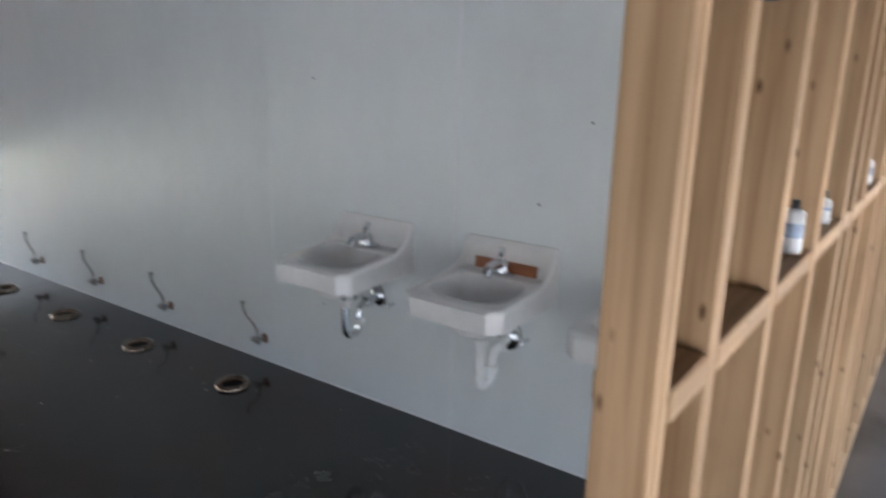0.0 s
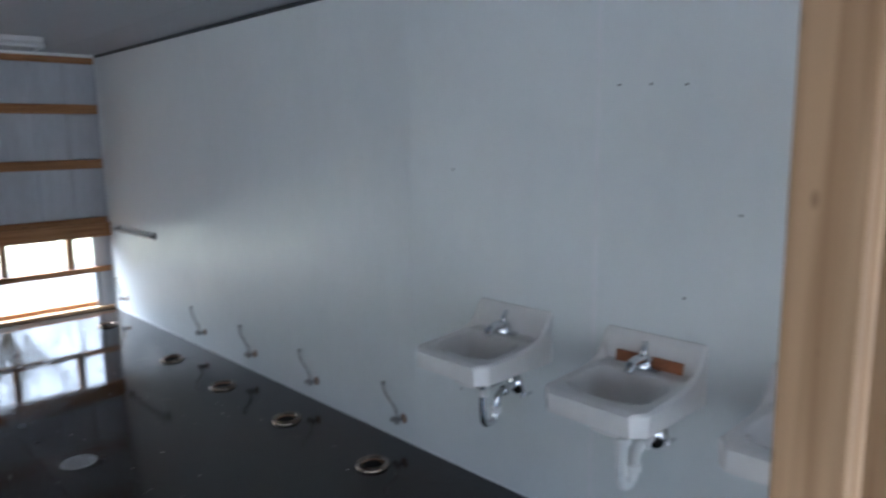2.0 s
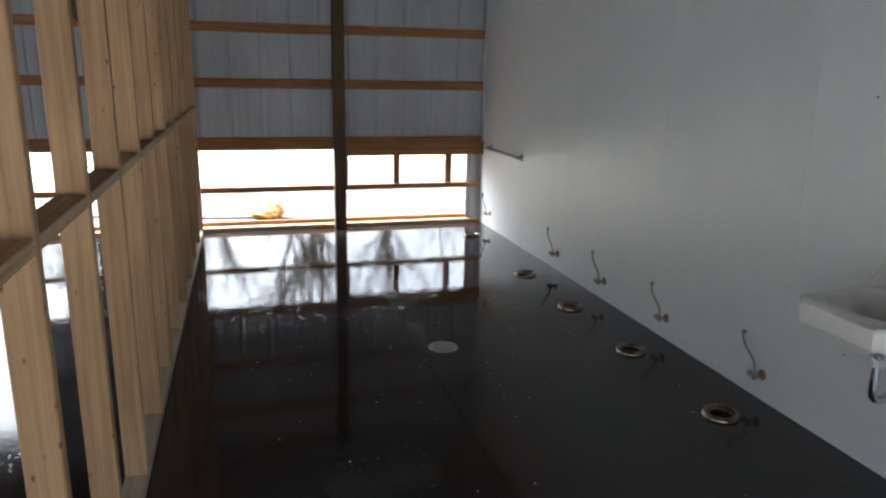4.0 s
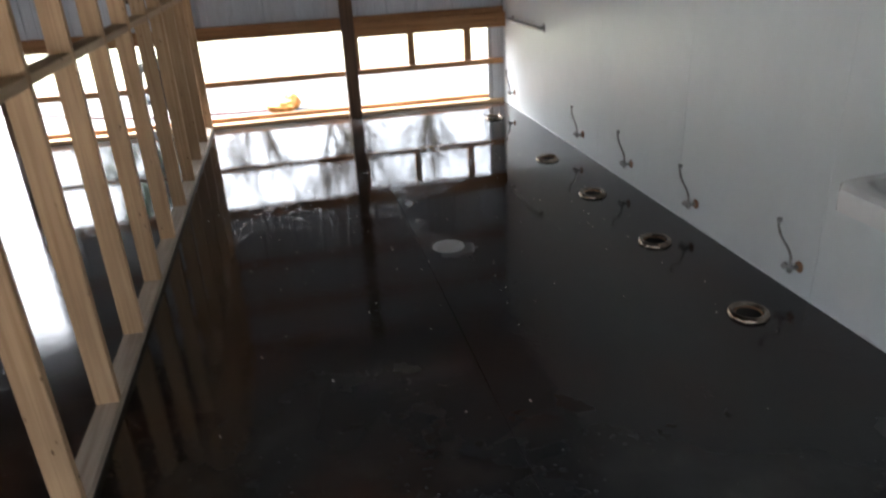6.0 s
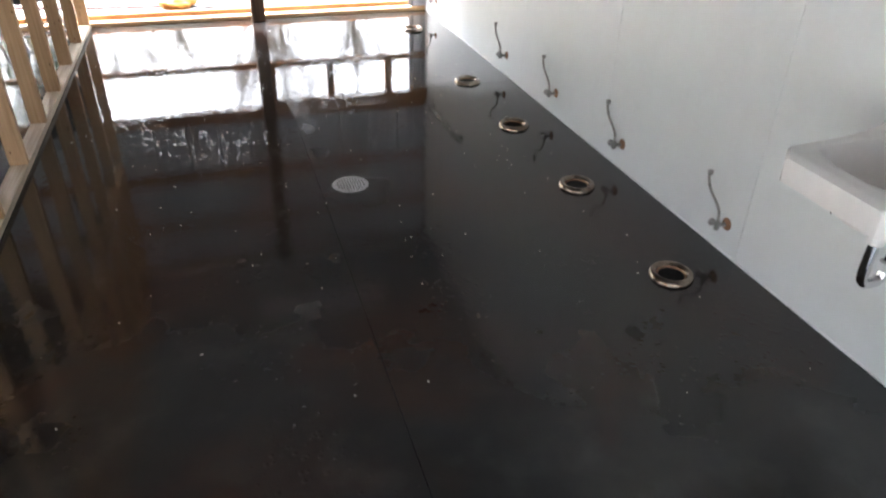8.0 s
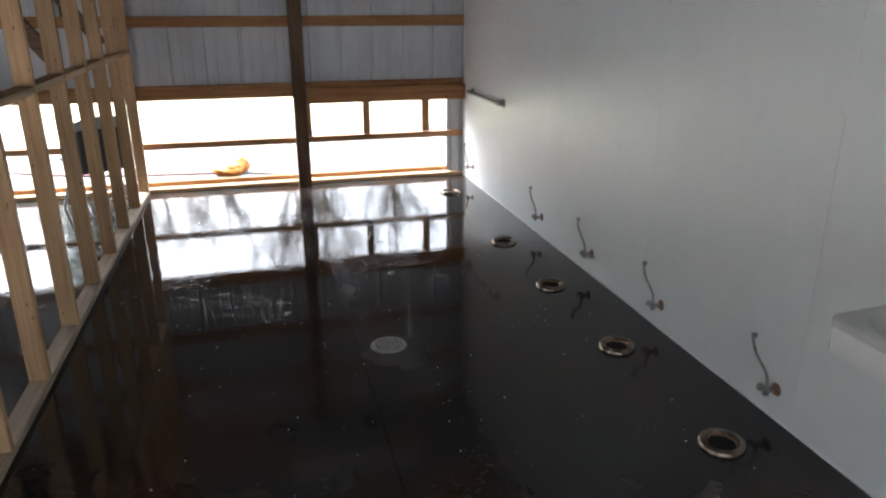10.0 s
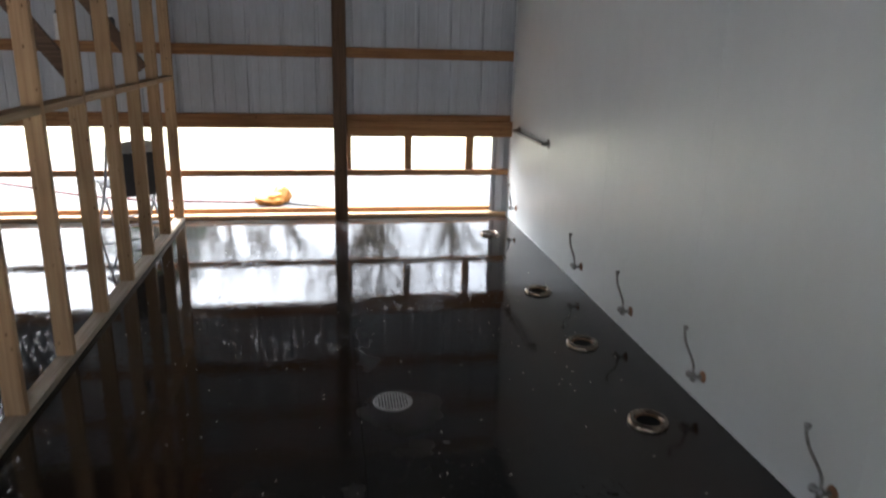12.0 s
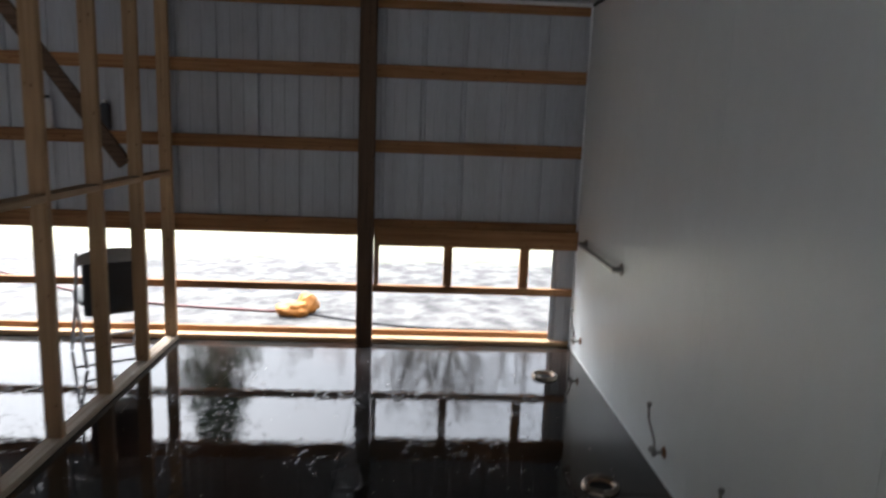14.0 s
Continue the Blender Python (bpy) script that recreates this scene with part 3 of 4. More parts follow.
def basin_bowl():
    """Wall-hung basin: high back, swept side walls, sloping apron. Local: u across, v out from the wall, z up."""
    HW, DEP = 0.229, 0.49
    vs = [0, 0.012, 0.03, 0.040, 0.046, 0.055, 0.07, 0.09, 0.11, 0.125, 0.135, 0.15, 0.17, 0.20, 0.24, 0.28, 0.32, 0.36, 0.39, 0.41, 0.425, 0.435, 0.445, 0.46, 0.475, 0.484, 0.49]
    us = [-1, -0.985, -0.95, -0.90, -0.86, -0.83, -0.79, -0.73, -0.62, -0.45, -0.25, 0, 0.25, 0.45, 0.62, 0.73, 0.79, 0.83, 0.86, 0.90, 0.95, 0.985, 1]

    def half(v):
        return HW - 0.05 * max(0, (v - 0.44) / 0.05)

    def side(v):
        return 0.985 if v < 0.022 else 0.832 + 0.022 * (1 - v / 0.49) + 0.132 * math.exp(-(v - 0.022) / 0.05)

    def top(u, v):
        a = abs(u)
        s = side(v) - 0.012 * smooth01(0.96, 1.0, a) - 0.012 * smooth01(0.47, 0.49, v)
        deck = 0.985 - 0.125 * smooth01(0.028, 0.058, v) if v < 0.06 else 0.86
        deck = min(deck, s)
        inner = s + (deck - s) * smooth01(0.93, 0.83, a)
        d = ((a / 0.80) ** 3 + (abs(v - 0.282) / 0.135) ** 3) ** (1 / 3)
        bowl = smooth01(1.02, 0.62, d)
        return inner - bowl * (0.15 + 0.03 * (1 - a))

    def bot(u, v):
        a = abs(u)
        belly = smooth01(0.92, 0.45, a) * smooth01(0.03, 0.12, v) * smooth01(0.44, 0.26, v)
        return 0.742 - 0.045 * belly

    bm = bmesh.new()
    T = [[bm.verts.new((half(v) * u, v, top(u, v))) for u in us] for v in vs]
    B = [[bm.verts.new((half(v) * u * 0.985, min(v, 0.486), bot(u, v))) for u in us] for v in vs]
    nv, nu = len(vs), len(us)
    for i in range(nv - 1):
        for j in range(nu - 1):
            bm.faces.new((T[i][j], T[i][j + 1], T[i + 1][j + 1], T[i + 1][j]))
            bm.faces.new((B[i][j], B[i + 1][j], B[i + 1][j + 1], B[i][j + 1]))
    for i in range(nv - 1):
        bm.faces.new((T[i][0], T[i + 1][0], B[i + 1][0], B[i][0]))
        bm.faces.new((T[i][-1], B[i][-1], B[i + 1][-1], T[i + 1][-1]))
    for j in range(nu - 1):
        bm.faces.new((T[0][j], B[0][j], B[0][j + 1], T[0][j + 1]))
        bm.faces.new((T[-1][j], T[-1][j + 1], B[-1][j + 1], B[-1][j]))
    return bm


def sharp_by_angle(ob, deg):
    me = ob.data
    bm = bmesh.new()
    bm.from_mesh(me)
    for e in bm.edges:
        if len(e.link_faces) == 2 and e.calc_face_angle() > radians(deg):
            e.smooth = False
    bm.to_mesh(me)
    bm.free()


def basin(y, label, chrome_trap, strip):
    s = thing("wash_basin", label, "sink", "wash basins on the panel wall", at=(0, 0, 0))
    s.matrix_world = pose(-0.016, y, 0, 0, 0, 90)
    bowl = part("bowl", basin_bowl(), M_PORC, s, smooth=True)
    sharp_by_angle(bowl, 32)
    part("drain_ring", lathe([(0.0, 0.0), (0.012, 0.0), (0.016, 0.004), (0.024, 0.004), (0.027, 0.0)], 18, m=pose(0, 0.24, 0.689)), M_CHROME, bowl, smooth=True)
    # faucet on the ledge
    f = part("faucet", box(-0.075, 0.075, 0.068, 0.118, 0.858, 0.876, 0.006), M_CHROME, s, "chrome single-lever faucet")
    part("faucet_body", lathe([(0.040, 0.874), (0.038, 0.892), (0.031, 0.912), (0.018, 0.922), (0.0, 0.924)], 18, m=pose(0, 0.09, 0)), M_CHROME, f, smooth=True)
    part("spout", tube(bend([(0, 0.09, 0.895), (0, 0.14, 0.905), (0, 0.185, 0.897), (0, 0.205, 0.872)]), 0.025, 12, r_end=0.019), M_CHROME, f, smooth=True)
    part("lever", tube(bend([(0, 0.085, 0.915), (0, 0.088, 0.935), (0.014, 0.055, 0.957)], 5), 0.016, 10, r_end=0.012), M_CHROME, f, smooth=True)
    pipe = M_CHROME if chrome_trap else M_PVC
    w = 0.017 if chrome_trap else 0.024
    low = 0.430 if chrome_trap else 0.395
    pts = bend([(0, 0.235, 0.69), (0, 0.235, 0.60), (0, 0.235, low + 0.05), (0, 0.222, low + 0.012), (0, 0.190, low), (0, 0.158, low + 0.012), (0, 0.145, low + 0.05), (0, 0.138, low + 0.105), (0, 0.11, low + 0.135), (0, 0.0, low + 0.150)])
    tr = part("trap", tube(pts, w, 14), pipe, s, "chrome trap" if chrome_trap else "white plastic trap", smooth=True)
    for p, ax in (((0, 0.235, 0.60), 0), ((0, 0.145, low + 0.06), 0), ((0, 0.075, low + 0.139), 90)):
        m = pose(*p, ax, 0, 0)
        part("slip_nut", lathe([(w, -0.016), (w + 0.009, -0.016), (w + 0.009, 0.012), (w, 0.016)], 10, m=m), M_PVC if chrome_trap and ax == 0 else pipe, tr)
    part("escutcheon", lathe([(w, 0.018), (w + 0.02, 0.010), (w + 0.034, 0.0)], 20, m=pose(0, 0.001, low + 0.150, -90, 0, 0)), M_CHROME, tr, smooth=True)
    for u in (-0.10, 0.10):
        t = part("supply_valve", tube([(u, 0.0, 0.56), (u, 0.06, 0.56), (u, 0.06, 0.585)], 0.009, 8), M_CHROME, s)
        part("supply_tube", tube(bend([(u, 0.06, 0.58), (u * 0.9, 0.07, 0.64), (u * 0.5, 0.085, 0.72)], 5), 0.005, 8), M_BRAID, t, smooth=True)
    if strip:
        k = thing("wooden_strip", "orange-brown wooden strip lying behind a basin faucet", "wood strip")
        k.matrix_world = pose(-0.081, y - 0.005, 0.860, 0, 0, 90)
        ob = part("strip", box(-0.15, 0.15, -0.006, 0.006, 0.0, 0.048, 0.002), M_TERRA, k)
        ob.rotation_euler = (radians(12), 0, 0)
    return s


basin(-5.64, "white porcelain wall-hung wash basin with chrome trap", True, False)
basin(-6.395, "white porcelain wall-hung wash basin with white plastic trap", False, True)
basin(-7.10, "white porcelain wall-hung wash basin beside the stud wall", False, False)


# ---------- toilet stub-outs ----------
def flange():
    t = thing("toilet_flange", "rusty metal toilet floor flange round an open drain", "drain flange", "toilet flanges along the wall")
    part("ring", lathe([(0.060, 0.002), (0.062, 0.010), (0.070, 0.020), (0.078, 0.023), (0.087, 0.021), (0.094, 0.010), (0.096, 0.001)], 36), M_RIM, t, smooth=True)
    part("inner_ring", lathe([(0.056, 0.003), (0.058, 0.009), (0.0645, 0.009), (0.0655, 0.003)], 32), M_RUST, t, smooth=True)
    part("bore", lathe([(0.0, 0.003), (0.057, 0.003)], 24), M_BORE, t)
    for a in (0.5, 3.7):
        part("bolt_slot", box(0.079 * math.cos(a) - 0.005, 0.079 * math.cos(a) + 0.005, 0.079 * math.sin(a) - 0.010, 0.079 * math.sin(a) + 0.010, 0.010, 0.0195, 0.001), M_BORE, t)
    return t


first = flange()
first.location = (FLANGE_X, FLANGE_Y[0], 0)
for k, y in enumerate(FLANGE_Y[1:]):
    copy_thing(first, pose(FLANGE_X, y, 0, 0, 0, 40 * (k + 1)))


def stub_valve():
    t = thing("toilet_supply_valve", "tarnished angle valve with a bent braided hose", "valve", "supply valves along the wall")
    part("escutcheon", lathe([(0.010, 0.012), (0.022, 0.009), (0.030, 0.0)], 20, m=pose(0, 0, 0, 0, -90, 0)), M_RUST, t, smooth=True)
    part("stub", tube([(-0.002, 0, 0), (-0.058, 0, 0)], 0.009, 10), M_BRUSHED, t, smooth=True)
    part("valve_body", lathe([(0.0, -0.020), (0.013, -0.018), (0.014, 0.016), (0.010, 0.022), (0.0, 0.022)], 12, m=pose(-0.052, 0, 0)), M_BRUSHED, t, smooth=True)
    part("valve_knob", lathe([(0.006, 0.0), (0.007, 0.022), (0.017, 0.024), (0.017, 0.036), (0.0, 0.038)], 12, m=pose(-0.052, 0.008, 0.0, -90, 0, 0)), M_BRUSHED, t, smooth=True)
    part("hose", tube(bend([(-0.052, 0, 0.02), (-0.056, 0.002, 0.065), (-0.064, 0.018, 0.100), (-0.064, 0.075, 0.140), (-0.058, 0.112, 0.180), (-0.055, 0.116, 0.202)], 6), 0.0065, 8), M_BRAID, t, smooth=True)
    part("hose_nut", lathe([(0.0, 0), (0.012, 0.0), (0.013, 0.018), (0.0, 0.02)], 10, m=pose(-0.055, 0.116, 0.199)), M_BRUSHED, t, smooth=True)
    return t


sv = stub_valve()
sv.location = (-0.015, -4.77, 0.140)
for y, z in ((-3.85, 0.142), (-3.0, 0.148), (-2.14, 0.152), (-0.335, 0.160)):
    copy_thing(sv, pose(-0.015, y, z))

# ---------- grab bar ----------
g = thing("grab_bar", "short steel grab bar fixed to the panel wall", "grab bar", at=(-0.012, 0, 0))
part("rail", tube(bend([(-0.004, -0.30, 0.893), (-0.045, -0.30, 0.893), (-0.052, -0.34, 0.893), (-0.052, -0.80, 0.893), (-0.052, -1.16, 0.893), (-0.045, -1.20, 0.893), (-0.004, -1.20, 0.893)], 6), 0.017, 12), M_BRUSHED, g, smooth=True)
for y in (-0.30, -1.20):
    part("mount", lathe([(0.018, 0.012), (0.036, 0.010), (0.040, 0.0)], 20, m=pose(-0.001, y, 0.893, 0, -90, 0)), M_BRUSHED, g, smooth=True)

# ---------- marks and screws in the panels ----------
for y, z in ((-6.19, 2.0), (-6.335, 1.995), (-6.485, 1.985), (-5.215, 1.63), (-6.51, 1.155), (-5.26, 0.455), (-6.72, 1.5)):
    w_ = thing("wall_anchor", "small dark screw hole in the white panel", "screw hole", "holes in the panel wall")
    w_.location = (-0.015, y, z)
    part("plug", lathe([(0.0, 0.0012), (0.004, 0.0012), (0.0055, 0.0)], 10, m=pose(0, 0, 0, 0, -90, 0)), M_MARK, w_)

# ---------- floor drain ----------
dr = thing("floor_drain", "round slotted metal floor drain grate", "drain", at=(DRAIN[0], DRAIN[1], 0))
part("rim", lathe([(0.080, 0.001), (0.080, 0.005), (0.092, 0.005), (0.096, 0.001)], 32), M_GRATE, dr, smooth=True)
part("pit", lathe([(0.0, 0.0015), (0.08, 0.0015)], 24), M_BORE, dr)
for k in range(-5, 6):
    o = k * 0.0145
    h = math.sqrt(0.0805 ** 2 - o * o)
    part("bar", box(o - 0.0045, o + 0.0045, -h, h, 0.0018, 0.006, 0.001), M_GRATE, dr)

# ---------- ceiling light ----------
lt = thing("ceiling_light", "unlit white four-foot ceiling light with diffuser", "ceiling light", at=(-1.40, -1.02, H))
part("housing", box(-0.62, 0.62, -0.13, 0.13, -0.045, -0.001, 0.004), M_LAMPBODY, lt)
part("diffuser", box(-0.60, 0.60, -0.115, 0.115, -0.085, -0.046, 0.018), M_LENS, lt)
for sx in (-1, 1):
    part("end_cap", box(sx * 0.612 - 0.011, sx * 0.612 + 0.011, -0.122, 0.122, -0.090, -0.0455, 0.004), M_LAMPBODY, lt)

# ---------- beyond the stud wall ----------
for y in (-0.62, -2.20):
    br = thing("diagonal_brace", "dark timber brace propping the stud wall", "brace", "braces behind the stud wall")
    br.matrix_world = look((-W - D - 0.02, y, 1.40), (-W - D - 0.92, y, H - 0.02))
    L = math.hypot(0.90, 1.28)
    part("timber", box(-0.019, 0.019, -0.045, 0.045, -L + 0.03, 0, 0.003), M_BRACE, br)


def can(x, z, r, h, m, label, name, cap):
    c = thing(name, label, name.replace("_", " "), "cans on the girt", at=(x, 0.004, z))
    part("body", lathe([(0.0, 0.0), (r * 0.96, 0.0), (r, 0.004), (r, h * 0.8), (r * 0.6, h * 0.9), (0.0, h * 0.9)], 18), m, c, smooth=True)
    part("cap", lathe([(r * 0.55, h * 0.9), (r * 0.55, h), (0.0, h)], 14), cap, c, smooth=True)
    return c


can(-4.02, 1.604, 0.033, 0.24, M_PVC, "white spray can standing on a girt", "spray_can", M_GREYPL)
can(-3.72, 1.604, 0.036, 0.25, M_GREYPL, "dark bottle standing on a girt", "bottle", M_PVC)
can(-3.60, 1.604, 0.036, 0.22, M_GREYPL, "dark bottle with a pale cap standing on a girt", "bottle", M_PVC)


def folding_chair(m):
    c = thing("folding_chair", "grey metal folding chair beside the open wall", "chair")
    c.matrix_world = m
    # local: x across, y to the front, z up
    for sx in (-1, 1):
        part("front_leg", tube(bend([(sx * 0.21, -0.20, 0.80), (sx * 0.215, -0.08, 0.44), (sx * 0.215, 0.22, 0.012)], 6), 0.011, 10), M_CHAIRGR, c, smooth=True)
        part("rear_leg", tube([(sx * 0.19, 0.14, 0.44), (sx * 0.19, -0.26, 0.012)], 0.011, 10), M_CHAIRGR, c, smooth=True)
    for y, z in ((0.15, 0.11), (-0.18, 0.11)):
        w = 0.213 if y > 0 else 0.19
        part("crossbar", tube([(-w, y, z), (w, y, z)], 0.009, 8), M_CHAIRGR, c, smooth=True)
    part("seat", box(-0.20, 0.20, -0.17, 0.23, 0.425, 0.455, 0.012), M_GREYPL, c, "dark seat panel")
    part("back_panel", box(-0.185, 0.185, -0.235, -0.20, 0.36, 0.735, 0.015), M_GREYPL, c, "dark back panel")
    bm = bmesh.new()
    n = 14
    front_v, back_v = [], []
    outline = [(-0.215, 0.72), (-0.215, 0.78)] + [(-0.215 + 0.43 * k / n, 0.78 + 0.06 * math.sin(math.pi * k / n) ** 0.6) for k in range(1, n)] + [(0.215, 0.78), (0.215, 0.72)]
    for x, z in outline:
        y = -0.14 - 0.33 * (z - 0.50) - 0.05 * (1 - (x / 0.215) ** 2)
        front_v.append(bm.verts.new((x, y, z)))
        back_v.append(bm.verts.new((x, y - 0.016, z)))
    bm.faces.new(front_v)
    bm.faces.new(back_v[::-1])
    for k in range(len(outline)):
        j = (k + 1) % len(outline)
        bm.faces.new((front_v[k], back_v[k], back_v[j], front_v[j]))
    part("backrest", bm, M_CHAIRGR, c)
    return c


folding_chair(pose(-3.48, -0.40, 0, 0, 0, 33))

# ---------- things on the blocking of the entrance wall ----------
inv = front.matrix_world


def on_block(p):
    return inv @ Vector((p, 0.031, 1.373))


def caulk_tube(p, h, r, label):
    c = thing("caulk_tube", label, "tube", "tubes on the blocking", at=on_block(p))
    part("body", lathe([(0.0, 0.0), (r, 0.0), (r, h), (r * 0.5, h + 0.006), (0.0, h + 0.006)], 16), M_PVC, c, smooth=True)
    part("nozzle", lathe([(r * 0.35, h), (0.007, h + 0.022), (0.0, h + 0.022)], 10), M_GREYPL, c, smooth=True)
    part("label_band", lathe([(r + 0.0006, 0.03), (r + 0.0006, h * 0.75)], 16), M_LABEL, c, smooth=True)
    return c


caulk_tube(0.705, 0.075, 0.019, "white tube standing on the stud blocking")
caulk_tube(1.05, 0.05, 0.014, "short white tube standing on the stud blocking")
caulk_tube(1.83, 0.07, 0.015, "white tube with dark nozzle standing on the stud blocking")

fc = thing("flexible_conduit", "ribbed grey flexible conduit hanging between studs", "conduit")
fc.matrix_world = inv @ pose(0.40, 0.05, 0)
prof = []
for k in range(76):
    z = 1.795 + k * 0.0108
    prof += [(0.0072, z), (0.0072, z + 0.006), (0.0055, z + 0.0075), (0.0055, z + 0.0095)]
part("tube", lathe(prof, 10), M_BRAID, fc)
part("end_fitting", lathe([(0.0, 1.78), (0.0085, 1.78), (0.0085, 1.80), (0.0, 1.80)], 10), M_GREYPL, fc)

# ---------- outdoors ----------
bm = bmesh.new()
bmesh.ops.create_grid(bm, x_segments=2, y_segments=2, size=400)
for v in bm.verts:
    v.co.z = -0.13
tagged(new("ground", finish("ground", bm, M_GROUND)), "gravel and winter grass round the building, paler to the south to bounce light", "ground", kind="structure")


def heap(x, y):
    """A crumpled orange bag lying on the gravel."""
    t = thing("orange_bag", "crumpled orange bag lying on the gravel", "bag", at=(x, y, -0.13))
    for k, (dx, dy, sx, sy, sz) in enumerate(((0, 0, 0.17, 0.13, 0.075), (0.11, 0.10, 0.10, 0.09, 0.105))):
        bm = bmesh.new()
        bmesh.ops.create_icosphere(bm, subdivisions=4, radius=1)
        for v in bm.verts:
            f = 1 + 0.35 * noise.noise(v.co * 1.7 + Vector((k * 5, 0, 0))) + 0.12 * noise.noise(v.co * 5)
            v.co = Vector((dx + v.co.x * sx * f, dy + v.co.y * sy * f, max(0, sz * 0.75 + v.co.z * sz * f)))
        part("fold", bm, M_ORANGE, t, smooth=True)


heap(-2.42, 1.25)


def cable(pts, r, m, label):
    c = thing("hose", label, "hose", "hoses on the gravel")
    part("line", tube(bend(pts, 10), r, 8), m, c, smooth=True)


cable([(-7.5, 3.6, -0.118), (-6.0, 2.7, -0.118), (-4.6, 1.78, -0.118), (-3.76, 1.47, -0.118), (-3.1, 1.36, -0.118), (-2.55, 1.30, -0.118)], 0.013, M_REDHOSE, "dull red hose lying across the gravel")
cable([(-2.3, 1.25, -0.12), (-1.9, 1.08, -0.12), (-1.55, 0.95, -0.12), (-1.1, 0.86, -0.12), (-0.3, 0.84, -0.12)], 0.011, M_BLKHOSE, "black cable lying across the gravel")


def toilet(m):
    t = thing("toilet", "white porcelain toilet standing on the gravel outdoors", "toilet", "toilets set aside outdoors")
    t.matrix_world = m
    part("pedestal", lathe([(0.0, 0.0), (0.13, 0.0), (0.12, 0.05), (0.095, 0.18), (0.13, 0.30), (0.185, 0.37), (0.19, 0.39), (0.0, 0.39)], 24, m=Matrix.Diagonal((1, 1.35, 1, 1))), M_PORC, t, smooth=True)
    part("seat_rim", lathe([(0.11, 0.392), (0.12, 0.408), (0.17, 0.410), (0.192, 0.398), (0.19, 0.388)], 28, m=Matrix.Diagonal((1, 1.35, 1, 1))), M_PORC, t, smooth=True)
    tank = part("tank", box(-0.22, 0.22, -0.45, -0.25, 0.36, 0.72, 0.02), M_PORC, t)
    part("tank_lid", box(-0.23, 0.23, -0.46, -0.24, 0.722, 0.755, 0.012), M_PORC, tank)
    part("neck", box(-0.10, 0.10, -0.42, -0.15, 0.15, 0.38, 0.03), M_PORC, t)


for k, (x, y) in enumerate(((6.4, -7.9), (6.5, -8.7), (6.9, -9.6))):
    toilet(pose(x, y, -0.13, 0, 0, 100 + 15 * k))


def tree(x, y, h, seed):
    rnd = random.Random(seed)
    t = thing("bare_tree", "leafless grey winter tree on the grass", "tree", "bare trees beyond the yard", at=(x, y, -0.13))
    limbs = bmesh.new()

    def grow(p, d, length, r, depth):
        pts = [p]
        for _ in range(4):
            d = (d + Vector((rnd.uniform(-1, 1), rnd.uniform(-1, 1), rnd.uniform(-0.3, 0.6))) * 0.16).normalized()
            pts.append(pts[-1] + d * length / 4)
        bm = trunk if depth == 0 else limbs
        tube(pts, r, 8 if depth < 2 else 4, bm=bm, caps=False, r_end=r * (0.6 if depth < 3 else 0.25))
        if depth < 4:
            for _ in range(5 if depth < 2 else 4):
                k = rnd.choice((1, 2, 3, 4)) if depth else rnd.choice((2, 3, 4, 4))
                nd = (d + Vector((rnd.uniform(-1, 1), rnd.uniform(-1, 1), rnd.uniform(-0.2, 0.7))) * 0.85).normalized()
                grow(pts[k], nd, length * rnd.uniform(0.5, 0.72), r * (0.62 if k < 3 else 0.5), depth + 1)

    trunk = bmesh.new()
    grow(Vector((0, 0, 0)), Vector((rnd.uniform(-0.15, 0.15), rnd.uniform(-0.1, 0.1), 1)), h * 0.42, h * 0.015, 0)
    part("trunk", trunk, M_BARK, t, smooth=True)
    part("crown", limbs, M_BARK, t, smooth=True)


for k, (x, y, h) in enumerate(((-7.5, 31, 13), (-3.8, 26, 12), (-0.8, 23, 12), (1.6, 24, 13), (5.0, 29, 13), (-12, 34, 13), (9.5, 35, 13))):
    tree(x, y, h, 40 + k)

M_NEEDLE = mat("evergreen_needles", (0.05, 0.085, 0.035), 0.7, var=0.3, scale=3)


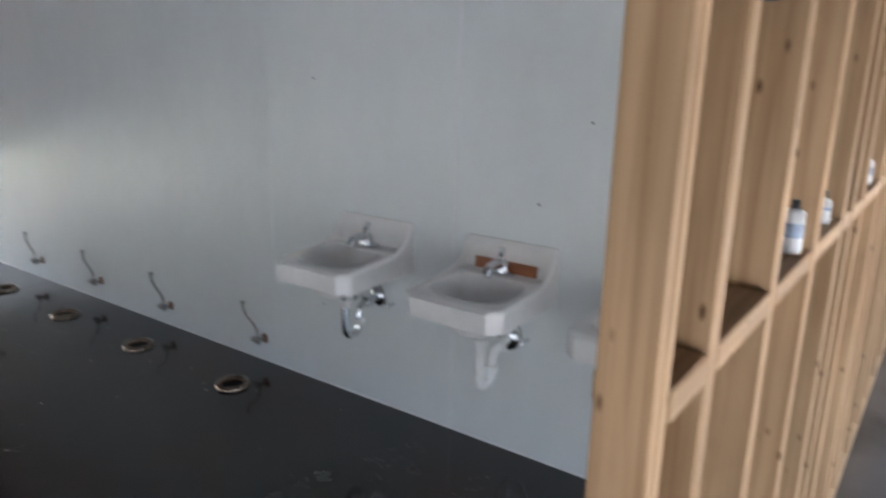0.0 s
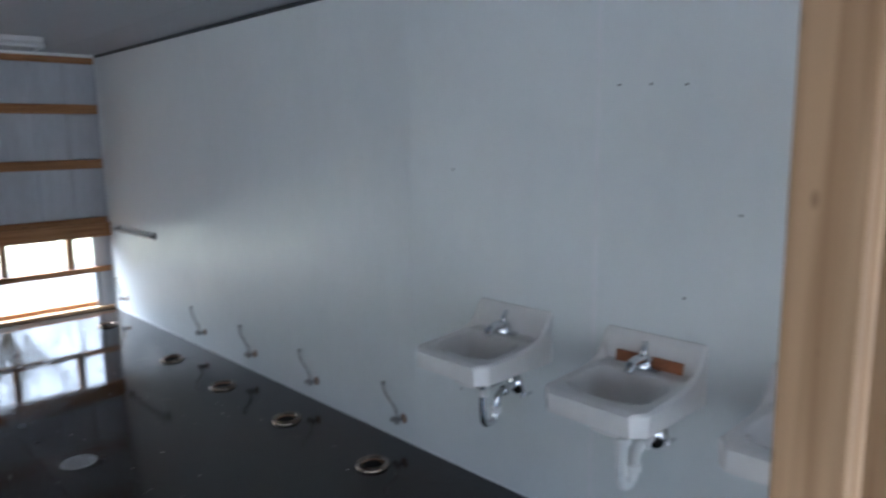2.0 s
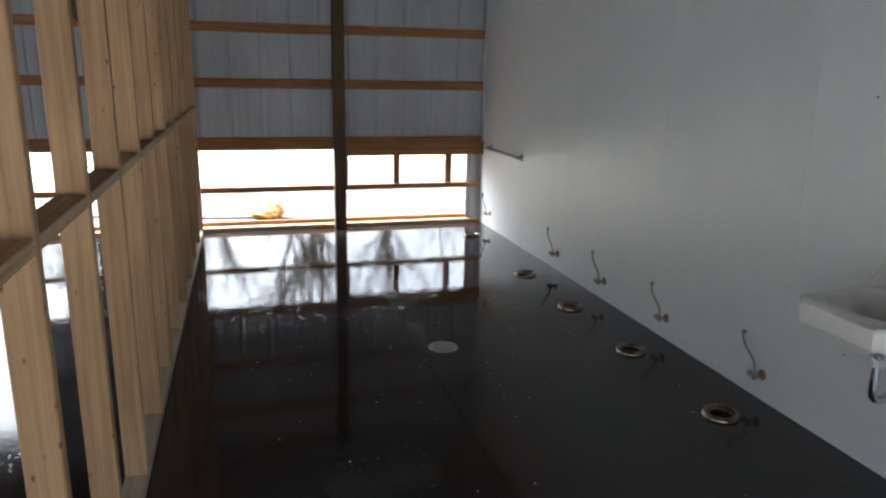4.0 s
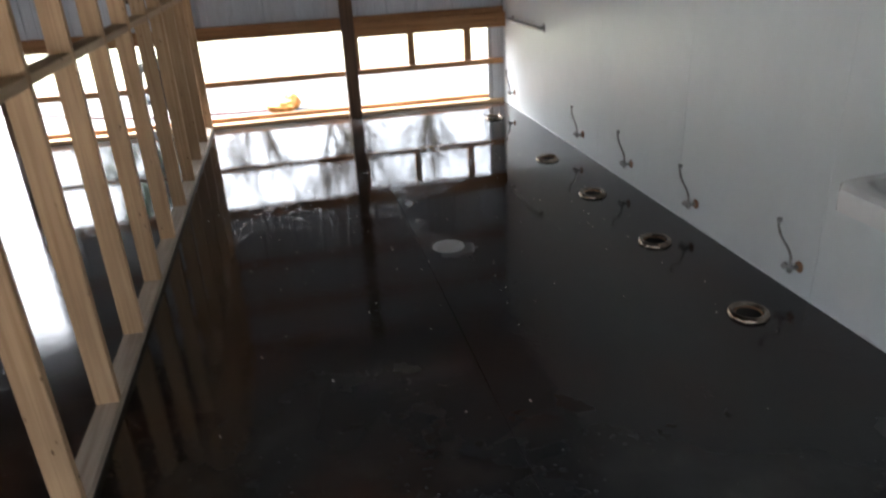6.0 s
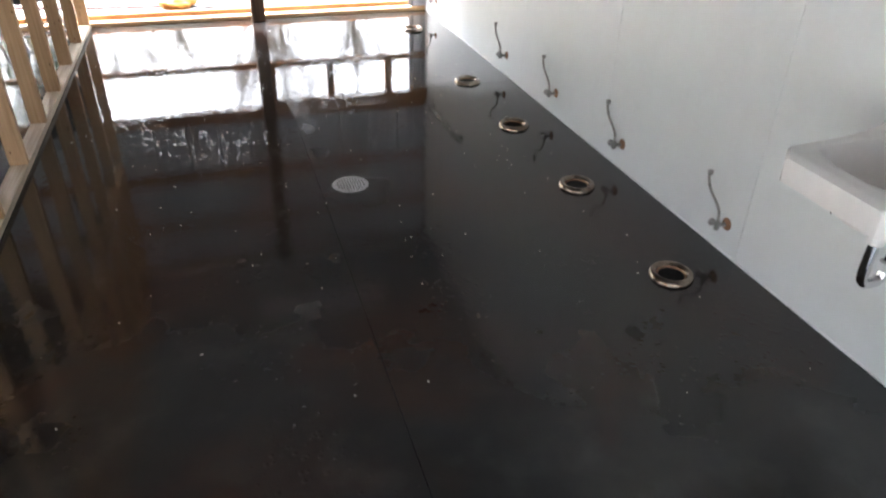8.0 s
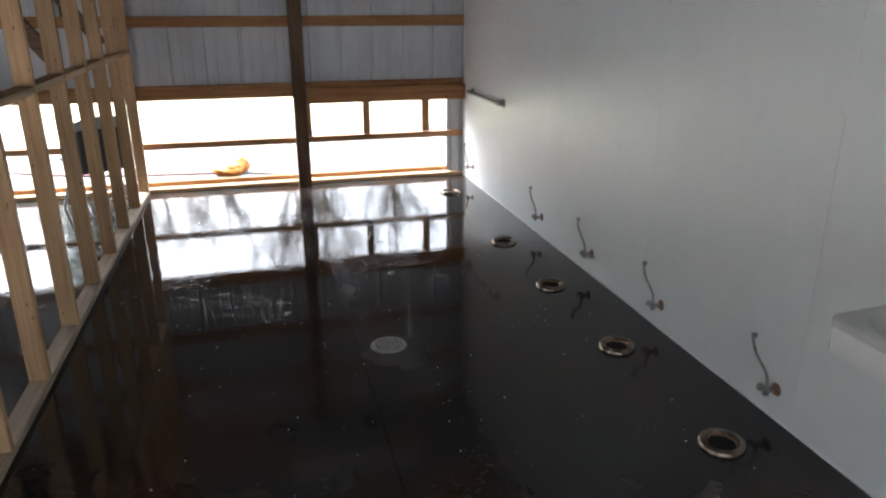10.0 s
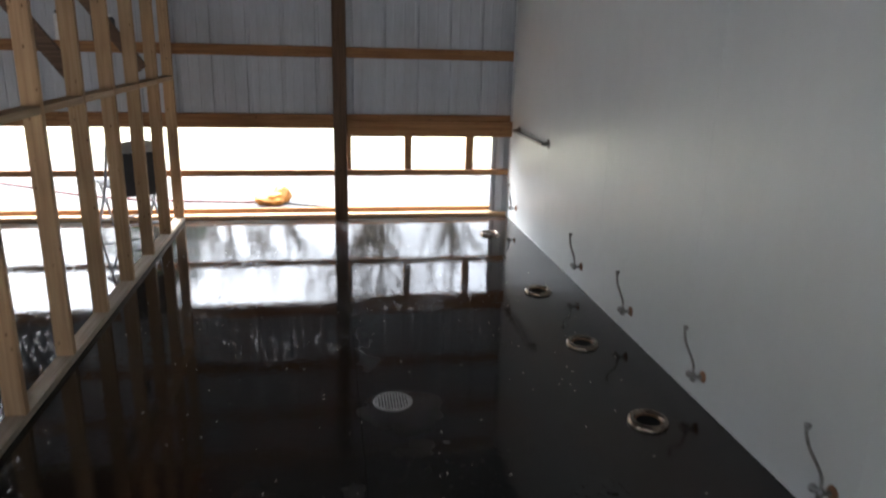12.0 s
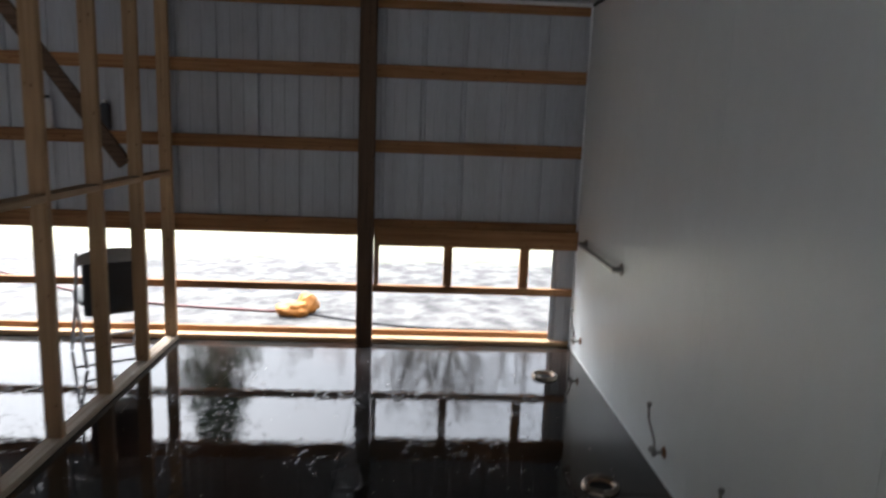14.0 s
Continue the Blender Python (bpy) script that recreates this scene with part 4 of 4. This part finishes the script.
def evergreen(x, y, h, seed):
    rnd = random.Random(seed)
    t = thing("evergreen_tree", "dark green evergreen tree beyond the yard", "tree", at=(x, y, -0.13))
    part("trunk", tube([(0, 0, 0), (0.05, 0, h * 0.5), (0, 0.05, h * 0.97)], h * 0.018, 8, r_end=0.02), M_BARK, t, smooth=True)
    verts, faces = [], []
    for k in range(260):
        z = h * (0.18 + 0.8 * (k / 260) ** 0.9)
        a = rnd.uniform(0, 6.28)
        ln = (1 - z / h) * h * 0.34 * rnd.uniform(0.6, 1.1) + 0.2
        for q in range(26):
            f = rnd.uniform(0.15, 1)
            c = Vector((math.cos(a) * ln * f, math.sin(a) * ln * f, z - 0.18 * ln * f + rnd.uniform(-0.12, 0.12)))
            d = Vector((rnd.uniform(-1, 1), rnd.uniform(-1, 1), rnd.uniform(-0.7, 0.3))).normalized()
            e = d.cross(Vector((rnd.uniform(-1, 1), rnd.uniform(-1, 1), 1))).normalized() * 0.05
            b0 = len(verts)
            verts += [c - e, c + e, c + d * rnd.uniform(0.2, 0.4)]
            faces.append((b0, b0 + 1, b0 + 2))
    me = bpy.data.meshes.new("crown")
    me.from_pydata([tuple(v) for v in verts], [], faces)
    me.materials.append(M_NEEDLE)
    ob = new("crown", me)
    ob.parent = t


evergreen(-7.0, 15, 9.5, 3)

# ---------- small debris on the wet floor ----------
bm = bmesh.new()
rnd = random.Random(7)
for k in range(640):
    if k < 300:
        x, y = rnd.uniform(-3.0, -0.2), rnd.gauss(-2.2, 1.6)
    else:
        x, y = rnd.uniform(0.2, 4.8), rnd.uniform(-10.5, -7.9)
    if y > -0.12:
        continue
    a, s = rnd.uniform(0, 6.3), rnd.uniform(0.002, 0.009)
    r = bmesh.ops.create_cube(bm, size=1, matrix=pose(x, y, 0.002, 0, 0, math.degrees(a)) @ Matrix.Diagonal((s, s * rnd.uniform(0.2, 0.8), 0.0025, 1)))
tagged(new("floor_debris", finish("floor_debris", bm, M_CHIP)), "small pale chips scattered on the wet floor", "debris", kind="stuff")
